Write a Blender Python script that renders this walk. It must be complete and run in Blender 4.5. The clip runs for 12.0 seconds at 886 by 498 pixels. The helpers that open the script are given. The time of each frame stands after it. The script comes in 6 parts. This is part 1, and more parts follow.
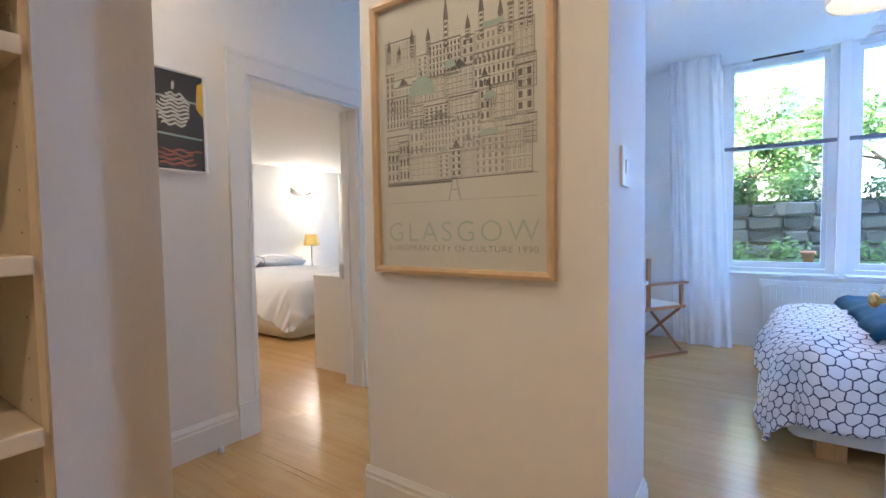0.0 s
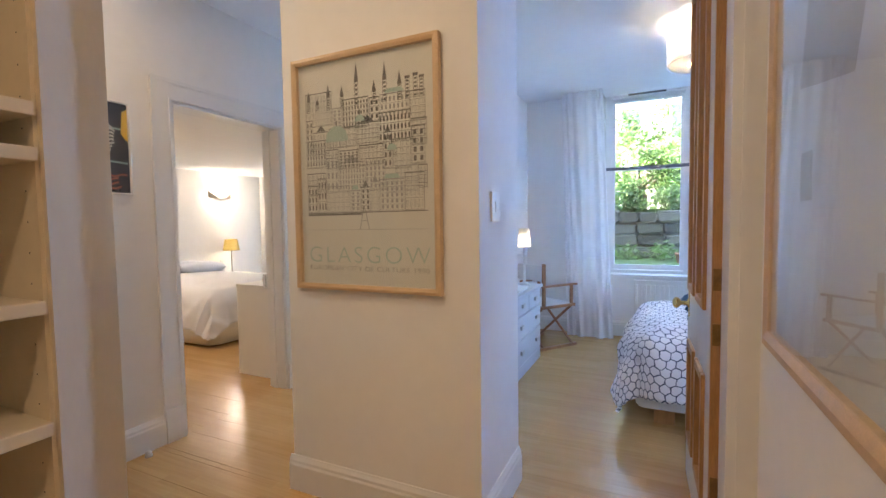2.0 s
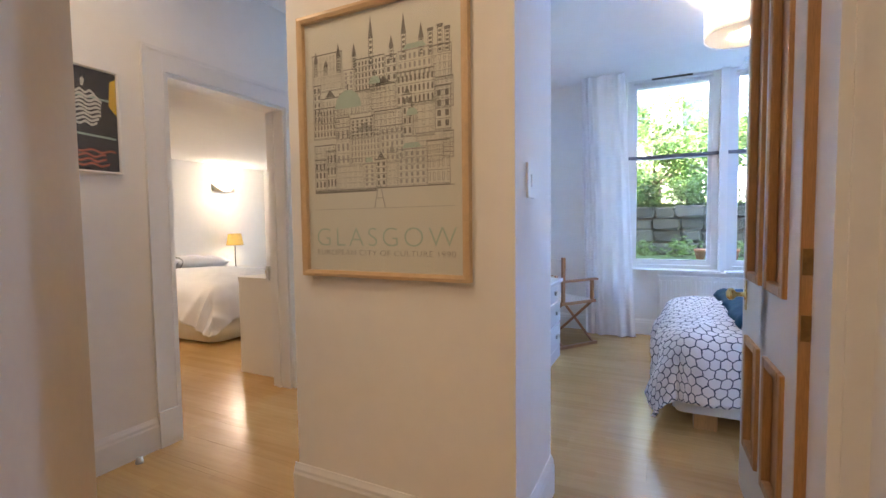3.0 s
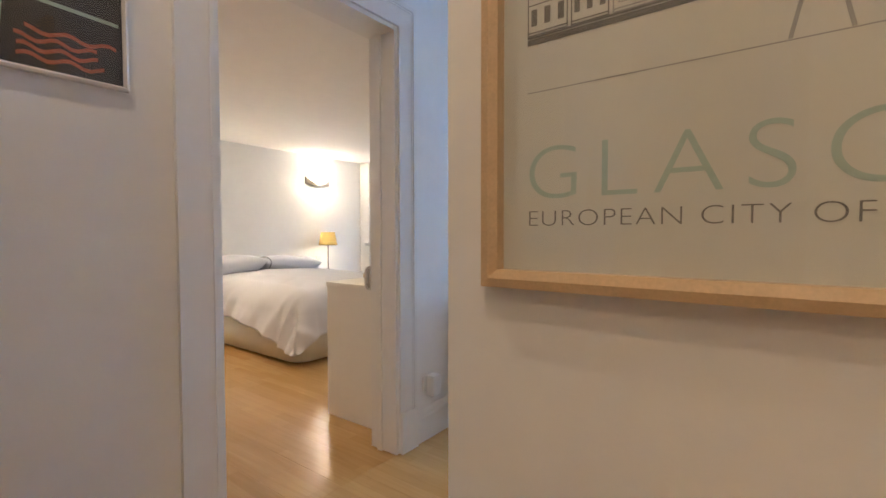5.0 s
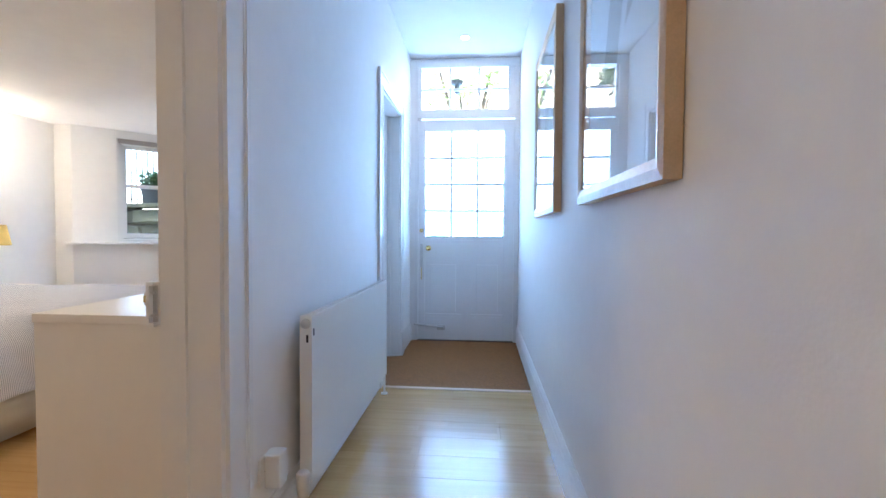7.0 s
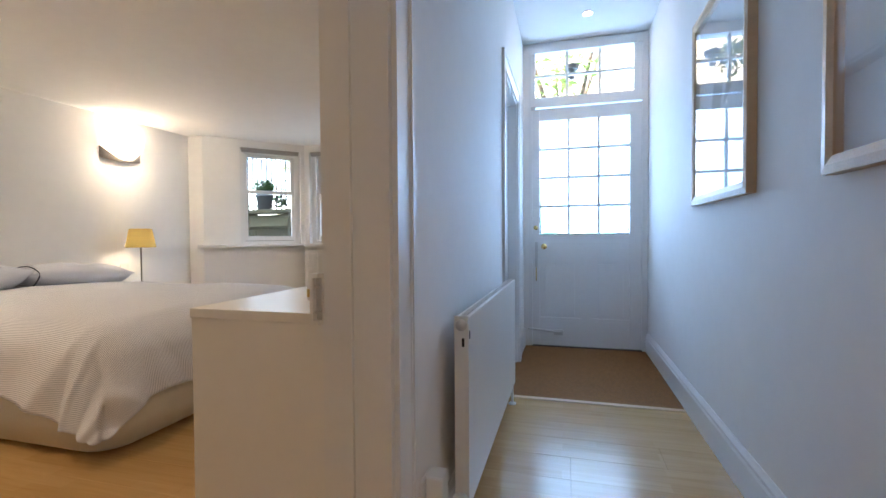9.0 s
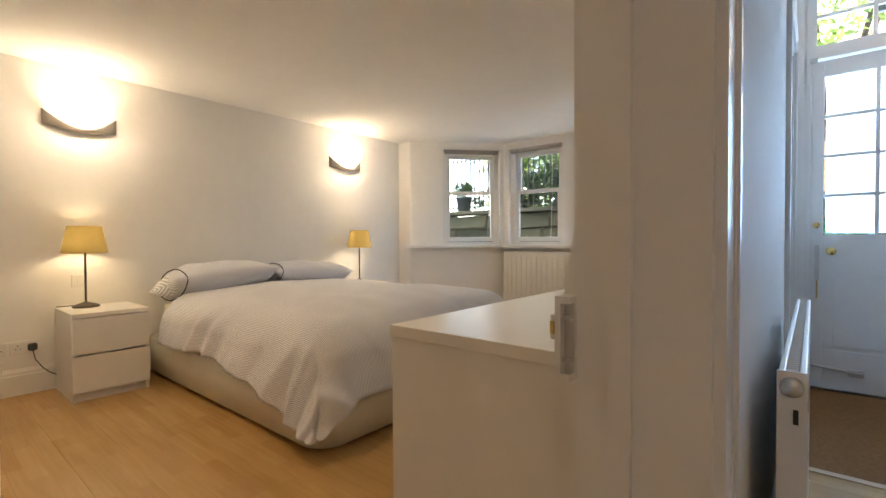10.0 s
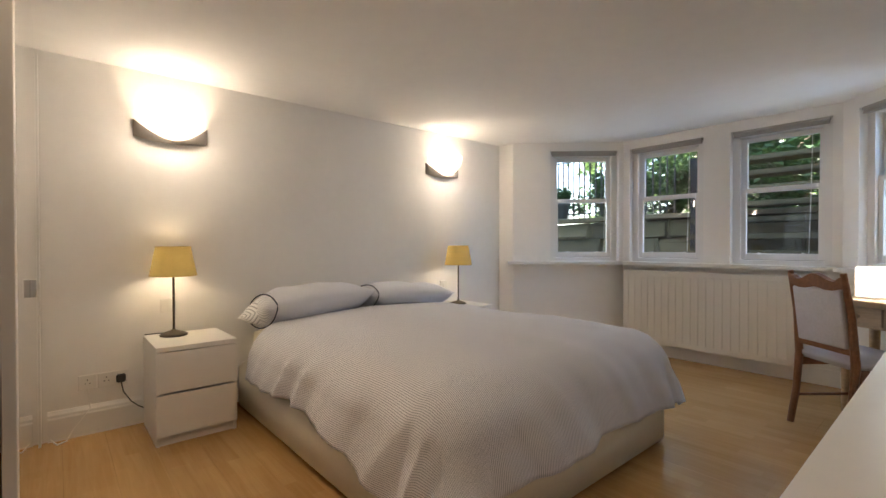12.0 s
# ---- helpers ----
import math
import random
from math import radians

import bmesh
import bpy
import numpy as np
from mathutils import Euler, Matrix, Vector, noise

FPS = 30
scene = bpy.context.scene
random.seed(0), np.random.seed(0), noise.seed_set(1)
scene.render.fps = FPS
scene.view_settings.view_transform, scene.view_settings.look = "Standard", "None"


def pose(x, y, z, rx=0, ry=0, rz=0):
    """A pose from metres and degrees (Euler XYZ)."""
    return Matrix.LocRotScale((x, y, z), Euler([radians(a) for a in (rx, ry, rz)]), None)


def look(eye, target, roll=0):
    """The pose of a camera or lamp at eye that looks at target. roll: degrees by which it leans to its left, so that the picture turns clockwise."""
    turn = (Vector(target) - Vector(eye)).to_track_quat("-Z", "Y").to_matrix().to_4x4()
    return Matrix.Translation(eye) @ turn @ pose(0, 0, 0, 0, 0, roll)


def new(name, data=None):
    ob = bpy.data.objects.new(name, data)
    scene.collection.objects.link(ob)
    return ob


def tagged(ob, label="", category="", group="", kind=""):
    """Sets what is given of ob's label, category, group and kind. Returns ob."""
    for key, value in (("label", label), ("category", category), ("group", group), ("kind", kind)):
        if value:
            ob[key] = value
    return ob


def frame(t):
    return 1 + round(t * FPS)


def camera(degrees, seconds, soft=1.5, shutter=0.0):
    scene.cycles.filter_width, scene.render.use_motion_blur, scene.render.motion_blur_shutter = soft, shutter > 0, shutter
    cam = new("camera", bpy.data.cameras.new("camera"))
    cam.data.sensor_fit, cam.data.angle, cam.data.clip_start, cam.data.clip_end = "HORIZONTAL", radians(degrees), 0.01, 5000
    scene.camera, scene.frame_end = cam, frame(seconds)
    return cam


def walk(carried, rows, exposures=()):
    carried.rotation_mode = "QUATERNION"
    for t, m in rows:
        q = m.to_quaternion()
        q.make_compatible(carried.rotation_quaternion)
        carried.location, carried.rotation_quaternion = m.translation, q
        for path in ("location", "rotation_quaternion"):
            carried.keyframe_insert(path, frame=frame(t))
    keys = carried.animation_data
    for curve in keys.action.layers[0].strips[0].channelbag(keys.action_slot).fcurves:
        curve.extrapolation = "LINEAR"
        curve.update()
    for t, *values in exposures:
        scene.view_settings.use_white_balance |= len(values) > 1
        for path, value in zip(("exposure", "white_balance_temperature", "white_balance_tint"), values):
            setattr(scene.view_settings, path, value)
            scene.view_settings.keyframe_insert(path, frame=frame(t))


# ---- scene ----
cam = camera(89.2, 12.0)
PATH = [
    (0, (0.184, 0.202, 1.173), (-0.954, 1.844, 1.08), -0.9),
    (0.5, (0.323, 0.048, 1.223), (-0.636, 1.8, 1.123), -0.9),
    (1, (0.41, -0.038, 1.276), (-0.478, 1.751, 1.174), -0.9),
    (1.5, (0.463, -0.092, 1.293), (-0.402, 1.709, 1.19), -0.9),
    (2, (0.455, -0.075, 1.286), (-0.404, 1.728, 1.18), -0.8),
    (2.5, (0.373, 0.015, 1.253), (-0.485, 1.819, 1.148), -0.7),
    (3, (0.274, 0.111, 1.205), (-0.604, 1.905, 1.097), -0.7),
    (3.5, (0.154, 0.288, 1.164), (-0.875, 1.999, 1.055), -0.9),
    (3.7, (0.083, 0.379, 1.15), (-1.066, 2.013, 1.043), -1.1),
    (5.3, (-0.886, 1.078, 1.066), (-2.085, 2.677, 1.007), -0.0),
    (5.5, (-0.974, 1.14, 1.057), (-2.027, 2.839, 1.002), 0.3),
    (6, (-1.173, 1.292, 1.033), (-1.833, 3.179, 0.982), 0.4),
    (6.5, (-1.378, 1.37, 1.037), (-1.685, 3.345, 0.979), 0.9),
    (6.7, (-1.44, 1.399, 1.051), (-1.638, 3.388, 0.983), 0.9),
    (8.3, (-1.711, 1.484, 0.983), (-1.84, 3.479, 0.935), -0.2),
    (8.5, (-1.745, 1.515, 0.988), (-1.946, 3.505, 0.937), -0.2),
    (9, (-1.814, 1.62, 0.995), (-2.347, 3.547, 0.945), -0.4),
    (9.5, (-1.922, 1.761, 0.994), (-2.889, 3.512, 0.948), -0.3),
    (10, (-2.104, 1.944, 0.994), (-3.376, 3.487, 0.955), -0.3),
    (10.5, (-2.301, 2.109, 0.998), (-3.705, 3.533, 0.972), -0.3),
    (11, (-2.49, 2.184, 1.039), (-3.953, 3.548, 1.017), -0.2),
    (11.5, (-2.636, 2.209, 1.071), (-4.142, 3.525, 1.054), -0.2),
    (12, (-2.733, 2.2, 1.111), (-4.247, 3.507, 1.092), -0.1),
]
EXPOSURES = [(0.0, 4.38, 5750, 9), (1.5, 4.28, 6150, 11), (3.0, 4.26, 6600, 13), (3.7, 4.28, 6600, 14), (5.5, 4.1, 5900, 10), (6.0, 4.06, 5500, 9), (6.7, 4.2, 5700, 11), (8.5, 3.86, 6350, 12), (9.0, 3.72, 6450, 12), (9.5, 3.58, 6950, 12), (10.0, 3.52, 7300, 11), (10.5, 3.42, 7100, 13), (11.0, 3.34, 6550, 12), (12.0, 3.19, 6450, 12)]
walk(cam, [(t, look(eye, target, roll)) for t, eye, target, roll in PATH], EXPOSURES)

# ---- world, sun, exposure ----
world = bpy.data.worlds.new("sky")
scene.world = world
world.use_nodes = True
wn = world.node_tree.nodes
sky = wn.new("ShaderNodeTexSky")
sky.sky_type = 'NISHITA'
sky.sun_disc = False
sky.sun_elevation = radians(57)
sky.sun_rotation = radians(198)
wn["Background"].inputs[1].default_value = 0.15
world.node_tree.links.new(sky.outputs[0], wn["Background"].inputs[0])
sun = new("sun", bpy.data.lights.new("sun", 'SUN'))
sun.data.energy, sun.data.angle, sun.data.color = 4.0, radians(0.5), (1.0, 0.95, 0.87)
sun.matrix_world = look((-4.0, -12.0, 20.0), (0, 0, 0))
WARM = (1.0, 0.83, 0.64)
BAY_SKY = 0.14


def lamp(name, kind, at, watts, size=0.05, colour=WARM, aim=None):
    d = bpy.data.lights.new(name, kind)
    d.energy, d.color = watts, colour
    ob = new(name, d)
    if kind == 'AREA':
        d.shape, d.size = 'DISK', size
        ob.matrix_world = look(at, aim or (at[0], at[1], 0))
    else:
        d.shadow_soft_size = size
        ob.location = at
    return ob


# ---- materials ----
def mat(name, base=(0.8, 0.8, 0.8), rough=0.5, metal=0.0, grain=0.0, scale=8.0, bump=0.0, bscale=60.0, spec=0.5, stretch=(1, 1, 1)):
    """A surface with broad tonal drift, fine grain and relief."""
    m = bpy.data.materials.new(name)
    m.use_nodes = True
    nt = m.node_tree
    b = nt.nodes["Principled BSDF"]
    b.inputs["Base Color"].default_value = (*base, 1)
    b.inputs["Roughness"].default_value = rough
    b.inputs["Metallic"].default_value = metal
    b.inputs["Specular IOR Level"].default_value = spec
    tc = nt.nodes.new("ShaderNodeTexCoord")
    mp = nt.nodes.new("ShaderNodeMapping")
    mp.inputs["Scale"].default_value = stretch
    nt.links.new(tc.outputs["Object"], mp.inputs[0])
    if grain:
        n1, n2 = nt.nodes.new("ShaderNodeTexNoise"), nt.nodes.new("ShaderNodeTexNoise")
        n1.inputs["Scale"].default_value, n2.inputs["Scale"].default_value = scale, scale * 9
        n1.inputs["Detail"].default_value, n2.inputs["Detail"].default_value = 4, 6
        nt.links.new(mp.outputs[0], n1.inputs[0])
        nt.links.new(mp.outputs[0], n2.inputs[0])
        add = nt.nodes.new("ShaderNodeMath")
        add.operation = 'ADD'
        nt.links.new(n1.outputs[0], add.inputs[0])
        nt.links.new(n2.outputs[0], add.inputs[1])
        r = nt.nodes.new("ShaderNodeMapRange")
        r.inputs[1].default_value, r.inputs[2].default_value = 0.65, 1.35
        r.inputs[3].default_value, r.inputs[4].default_value = 1 - grain, 1 + grain
        nt.links.new(add.outputs[0], r.inputs[0])
        mul = nt.nodes.new("ShaderNodeVectorMath")
        mul.operation = 'SCALE'
        mul.inputs[0].default_value = base
        nt.links.new(r.outputs[0], mul.inputs["Scale"])
        nt.links.new(mul.outputs[0], b.inputs["Base Color"])
    if bump:
        n3 = nt.nodes.new("ShaderNodeTexNoise")
        n3.inputs["Scale"].default_value, n3.inputs["Detail"].default_value = bscale, 5
        nt.links.new(mp.outputs[0], n3.inputs[0])
        bp = nt.nodes.new("ShaderNodeBump")
        bp.inputs["Strength"].default_value, bp.inputs["Distance"].default_value = bump, 0.003
        nt.links.new(n3.outputs[0], bp.inputs["Height"])
        nt.links.new(bp.outputs[0], b.inputs["Normal"])
    return m


def glow(name, colour, strength):
    m = bpy.data.materials.new(name)
    m.use_nodes = True
    b = m.node_tree.nodes["Principled BSDF"]
    b.inputs["Base Color"].default_value = (*colour, 1)
    b.inputs["Emission Color"].default_value = (*colour, 1)
    b.inputs["Emission Strength"].default_value = strength
    return m


def pane_glass(name, tint=(1, 1, 1), rough=0.0):
    """Thin clear glass: lets light straight through and mirrors by Fresnel."""
    m = bpy.data.materials.new(name)
    m.use_nodes = True
    nt = m.node_tree
    nt.nodes.remove(nt.nodes["Principled BSDF"])
    tr, gl, mx, fr = (nt.nodes.new(k) for k in ("ShaderNodeBsdfTransparent", "ShaderNodeBsdfGlossy", "ShaderNodeMixShader", "ShaderNodeLayerWeight"))
    pw, sc = nt.nodes.new("ShaderNodeMath"), nt.nodes.new("ShaderNodeMapRange")
    pw.operation = 'POWER'
    pw.inputs[1].default_value = 5.0
    sc.inputs[3].default_value, sc.inputs[4].default_value = 0.04, 0.9
    nt.links.new(fr.outputs["Facing"], pw.inputs[0])
    nt.links.new(pw.outputs[0], sc.inputs[0])
    tr.inputs[0].default_value = (*tint, 1)
    gl.inputs["Roughness"].default_value = rough
    fr.inputs[0].default_value = 0.5
    nt.links.new(sc.outputs[0], mx.inputs[0])
    nt.links.new(tr.outputs[0], mx.inputs[1])
    nt.links.new(gl.outputs[0], mx.inputs[2])
    nt.links.new(mx.outputs[0], nt.nodes["Material Output"].inputs[0])
    return m


def frosted_glass(name):
    m = mat(name, (0.96, 0.98, 1.0), 0.28, bump=0.5, bscale=45)
    m.node_tree.nodes["Principled BSDF"].inputs["Transmission Weight"].default_value = 1.0
    m.node_tree.nodes["Principled BSDF"].inputs["IOR"].default_value = 1.25
    return m


def translucent(name, base, share=0.5, rough=0.8, bump=0.2, bscale=300):
    """Cloth or paper that daylight or a bulb shines through."""
    m = mat(name, base, rough, grain=0.05, bump=bump, bscale=bscale)
    nt = m.node_tree
    t, mx = nt.nodes.new("ShaderNodeBsdfTranslucent"), nt.nodes.new("ShaderNodeMixShader")
    t.inputs[0].default_value = (*base, 1)
    mx.inputs[0].default_value = share
    nt.links.new(nt.nodes["Principled BSDF"].outputs[0], mx.inputs[1])
    nt.links.new(t.outputs[0], mx.inputs[2])
    nt.links.new(mx.outputs[0], nt.nodes["Material Output"].inputs[0])
    return m


def plank_wood():
    """Three-strip blond hardwood boards, each stave of its own tone, satin lacquer."""
    m = bpy.data.materials.new("lacquered_maple_boards")
    m.use_nodes = True
    nt = m.node_tree
    b = nt.nodes["Principled BSDF"]
    tc, oi = nt.nodes.new("ShaderNodeTexCoord"), nt.nodes.new("ShaderNodeObjectInfo")
    br = nt.nodes.new("ShaderNodeTexBrick")
    br.offset, br.squash = 0.37, 1.0
    br.inputs["Color1"].default_value, br.inputs["Color2"].default_value = (0, 0, 0, 1), (1, 1, 1, 1)
    br.inputs["Mortar"].default_value = (0.4, 0.4, 0.4, 1)
    for k, v in (("Scale", 1.0), ("Mortar Size", 0.0006), ("Brick Width", 0.42), ("Row Height", 0.065), ("Bias", 0.0)):
        br.inputs[k].default_value = v
    geo = nt.nodes.new("ShaderNodeNewGeometry")
    nt.links.new(geo.outputs["Position"], br.inputs["Vector"])
    mp = nt.nodes.new("ShaderNodeMapping")
    mp.inputs["Scale"].default_value = (1.6, 26, 26)
    nt.links.new(geo.outputs["Position"], mp.inputs[0])
    n1 = nt.nodes.new("ShaderNodeTexNoise")
    n1.inputs["Scale"].default_value, n1.inputs["Detail"].default_value, n1.inputs["Distortion"].default_value = 1.5, 8, 1.0
    nt.links.new(mp.outputs[0], n1.inputs[0])
    n2 = nt.nodes.new("ShaderNodeTexNoise")
    n2.inputs["Scale"].default_value = 1.3
    nt.links.new(geo.outputs["Position"], n2.inputs[0])
    def mix(a, w):
        k = nt.nodes.new("ShaderNodeMath")
        k.operation = 'MULTIPLY'
        k.inputs[1].default_value = w
        nt.links.new(a, k.inputs[0])
        return k.outputs[0]
    def plus(a, c):
        k = nt.nodes.new("ShaderNodeMath")
        nt.links.new(a, k.inputs[0])
        nt.links.new(c, k.inputs[1])
        return k.outputs[0]
    tot = plus(plus(mix(br.outputs["Color"], 0.20), mix(n1.outputs[0], 0.5)), plus(mix(oi.outputs["Random"], 0.10), mix(n2.outputs[0], 0.34)))
    ramp = nt.nodes.new("ShaderNodeValToRGB")
    e = ramp.color_ramp.elements
    e[0].position, e[0].color = 0.2, (0.40, 0.215, 0.07, 1)
    e[1].position, e[1].color = 0.95, (0.63, 0.41, 0.17, 1)
    nt.links.new(tot, ramp.inputs[0])
    nt.links.new(ramp.outputs[0], b.inputs["Base Color"])
    rr = nt.nodes.new("ShaderNodeMapRange")
    rr.inputs[3].default_value, rr.inputs[4].default_value = 0.17, 0.28
    nt.links.new(n2.outputs[0], rr.inputs[0])
    nt.links.new(rr.outputs[0], b.inputs["Roughness"])
    bp = nt.nodes.new("ShaderNodeBump")
    bp.inputs["Strength"].default_value, bp.inputs["Distance"].default_value = 0.06, 0.002
    nt.links.new(n1.outputs[0], bp.inputs["Height"])
    nt.links.new(bp.outputs[0], b.inputs["Normal"])
    return m


def striped_cloth():
    """White cotton with fine grey-blue ticking stripes along the weave."""
    m = mat("ticking_stripe_cotton", (0.8, 0.8, 0.8), 0.85, bump=0.12, bscale=14)
    nt = m.node_tree
    uv = nt.nodes.new("ShaderNodeUVMap")
    sep = nt.nodes.new("ShaderNodeSeparateXYZ")
    nt.links.new(uv.outputs[0], sep.inputs[0])
    k = nt.nodes.new("ShaderNodeMath")
    k.operation = 'MULTIPLY'
    k.inputs[1].default_value = 2 * math.pi / 0.0085
    nt.links.new(sep.outputs[1], k.inputs[0])
    s = nt.nodes.new("ShaderNodeMath")
    s.operation = 'SINE'
    nt.links.new(k.outputs[0], s.inputs[0])
    ramp = nt.nodes.new("ShaderNodeValToRGB")
    e = ramp.color_ramp.elements
    e[0].position, e[0].color = 0.60, (0.86, 0.87, 0.92, 1)
    e[1].position, e[1].color = 0.85, (0.46, 0.47, 0.54, 1)
    mr = nt.nodes.new("ShaderNodeMapRange")
    mr.inputs[1].default_value = -1
    nt.links.new(s.outputs[0], mr.inputs[0])
    nt.links.new(mr.outputs[0], ramp.inputs[0])
    nt.links.new(ramp.outputs[0], nt.nodes["Principled BSDF"].inputs["Base Color"])
    return m


def honeycomb_cloth():
    """White quilt cotton with a navy honeycomb line print, by distance to two hexagon lattices."""
    m = mat("honeycomb_print_cotton", (0.8, 0.8, 0.8), 0.85, bump=0.25, bscale=40)
    nt = m.node_tree
    uv = nt.nodes.new("ShaderNodeUVMap")
    sc = nt.nodes.new("ShaderNodeVectorMath")
    sc.operation = 'SCALE'
    sc.inputs["Scale"].default_value = 1 / 0.060
    wob, wsub, wsc, wadd = nt.nodes.new("ShaderNodeTexNoise"), nt.nodes.new("ShaderNodeVectorMath"), nt.nodes.new("ShaderNodeVectorMath"), nt.nodes.new("ShaderNodeVectorMath")
    wob.inputs["Scale"].default_value, wob.inputs["Detail"].default_value = 26, 1
    wsub.operation, wsc.operation = 'SUBTRACT', 'SCALE'
    wsub.inputs[1].default_value = (0.5, 0.5, 0.5)
    wsc.inputs["Scale"].default_value = 0.022
    nt.links.new(uv.outputs[0], wob.inputs[0])
    nt.links.new(wob.outputs["Color"], wsub.inputs[0])
    nt.links.new(wsub.outputs[0], wsc.inputs[0])
    nt.links.new(uv.outputs[0], wadd.inputs[0])
    nt.links.new(wsc.outputs[0], wadd.inputs[1])
    nt.links.new(wadd.outputs[0], sc.inputs[0])
    R3 = math.sqrt(3)
    def lattice(off):
        a, w, c = (nt.nodes.new("ShaderNodeVectorMath") for _ in range(3))
        a.operation, w.operation, c.operation = 'ADD', 'WRAP', 'ABSOLUTE'
        a.inputs[1].default_value = off
        nt.links.new(sc.outputs[0], a.inputs[0])
        nt.links.new(a.outputs[0], w.inputs[0])
        w.inputs[1].default_value, w.inputs[2].default_value = (0.5, R3 / 2, 1), (-0.5, -R3 / 2, -1)
        nt.links.new(w.outputs[0], c.inputs[0])
        sp = nt.nodes.new("ShaderNodeSeparateXYZ")
        nt.links.new(c.outputs[0], sp.inputs[0])
        d = nt.nodes.new("ShaderNodeVectorMath")
        d.operation = 'DOT_PRODUCT'
        d.inputs[1].default_value = (0.5, R3 / 2, 0)
        nt.links.new(c.outputs[0], d.inputs[0])
        mx = nt.nodes.new("ShaderNodeMath")
        mx.operation = 'MAXIMUM'
        nt.links.new(sp.outputs[0], mx.inputs[0])
        nt.links.new(d.outputs["Value"], mx.inputs[1])
        return mx.outputs[0]
    mn = nt.nodes.new("ShaderNodeMath")
    mn.operation = 'MINIMUM'
    nt.links.new(lattice((0, 0, 0)), mn.inputs[0])
    nt.links.new(lattice((0.5, R3 / 2, 0)), mn.inputs[1])
    ramp = nt.nodes.new("ShaderNodeValToRGB")
    e = ramp.color_ramp.elements
    e[0].position, e[0].color = 0.435, (0.80, 0.76, 0.77, 1)
    e[1].position, e[1].color = 0.46, (0.035, 0.045, 0.09, 1)
    nt.links.new(mn.outputs[0], ramp.inputs[0])
    nt.links.new(ramp.outputs[0], nt.nodes["Principled BSDF"].inputs["Base Color"])
    return m


WALL = mat("white_matt_emulsion", (0.85, 0.835, 0.81), 0.75, grain=0.02, scale=1.5, bump=0.12, bscale=120)
CEIL = mat("white_ceiling_paint", (0.87, 0.86, 0.84), 0.85, grain=0.02, scale=1.2, bump=0.1, bscale=90)
GLOSS = mat("white_gloss_paint", (0.80, 0.79, 0.77), 0.3, grain=0.02, scale=3, bump=0.05, bscale=30)
SHELF = mat("cream_eggshell_paint", (0.64, 0.54, 0.39), 0.5, grain=0.03, scale=4, bump=0.08, bscale=50)
LAMINATE = mat("white_foil_laminate", (0.82, 0.80, 0.76), 0.32, grain=0.015, scale=2)
BOARDS = plank_wood()
SUBFLOOR = mat("dark_joint_subfloor", (0.10, 0.055, 0.03), 0.8, grain=0.2)
PINE = mat("varnished_pine", (0.42, 0.22, 0.08), 0.4, grain=0.25, scale=3, stretch=(18, 18, 1.2), bump=0.1)
ASH = mat("pale_ash_frame", (0.62, 0.44, 0.26), 0.4, grain=0.10, scale=4, stretch=(6, 6, 6), bump=0.08)
WALNUT = mat("dark_carved_oak", (0.22, 0.095, 0.04), 0.4, grain=0.3, scale=6, bump=0.2)
DECKWOOD = mat("folding_chair_teak", (0.36, 0.16, 0.06), 0.45, grain=0.2, scale=6)
BRASS = mat("polished_brass", (0.75, 0.55, 0.22), 0.25, 1.0, grain=0.08, scale=20)
OLDBRASS = mat("aged_brass", (0.24, 0.14, 0.05), 0.45, 0.8, grain=0.3, scale=40)
STEEL = mat("brushed_steel", (0.62, 0.6, 0.57), 0.35, 1.0, grain=0.06, scale=30)
IRON = mat("dark_bronze_metal", (0.10, 0.085, 0.07), 0.45, 0.7, grain=0.15, scale=30)
PLASTIC = mat("white_moulded_plastic", (0.80, 0.79, 0.76), 0.35, grain=0.01)
BLACK = mat("black_rubber", (0.02, 0.02, 0.02), 0.5, grain=0.1)
PAPER = mat("cream_poster_paper", (0.66, 0.66, 0.60), 0.7, grain=0.02, scale=3)
INK = mat("charcoal_print_ink", (0.20, 0.195, 0.185), 0.8, grain=0.2, scale=30)
INK_PALE = mat("grey_print_ink", (0.36, 0.36, 0.35), 0.8, grain=0.15, scale=30)
GREEN_INK = mat("sage_green_print_ink", (0.42, 0.54, 0.48), 0.8, grain=0.1, scale=20)
CLEAR = pane_glass("clear_window_glass")
PICGLASS = pane_glass("picture_glass")
FROST = frosted_glass("hammered_obscure_glass")
MIRROR = mat("silvered_mirror", (0.9, 0.9, 0.9), 0.02, 1.0)
COIR = mat("brown_coir_matting", (0.24, 0.105, 0.028), 0.95, grain=0.35, scale=70, bump=0.9, bscale=250)
STRIPES = striped_cloth()
HONEY = honeycomb_cloth()
SHEET = mat("cream_cotton_sheet", (0.68, 0.63, 0.50), 0.85, grain=0.03, bump=0.2, bscale=40)
DIVAN = mat("cream_divan_fabric", (0.70, 0.66, 0.56), 0.8, grain=0.03, scale=10, bump=0.2, bscale=300)
CURTAIN = translucent("white_voile_curtain", (0.90, 0.89, 0.90), 0.5)
SHADE = translucent("ochre_linen_shade", (0.41, 0.31, 0.11), 0.14)
SHADE_W = translucent("ivory_drum_shade", (0.82, 0.76, 0.66), 0.5)
PIPING = mat("navy_cotton_piping", (0.02, 0.025, 0.06), 0.8)
TEAL = mat("petrol_blue_throw", (0.01, 0.07, 0.13), 0.9, grain=0.2, scale=20, bump=0.4, bscale=200)
CANVAS = mat("white_canvas_sling", (0.75, 0.73, 0.70), 0.85, grain=0.05, bump=0.2, bscale=300)
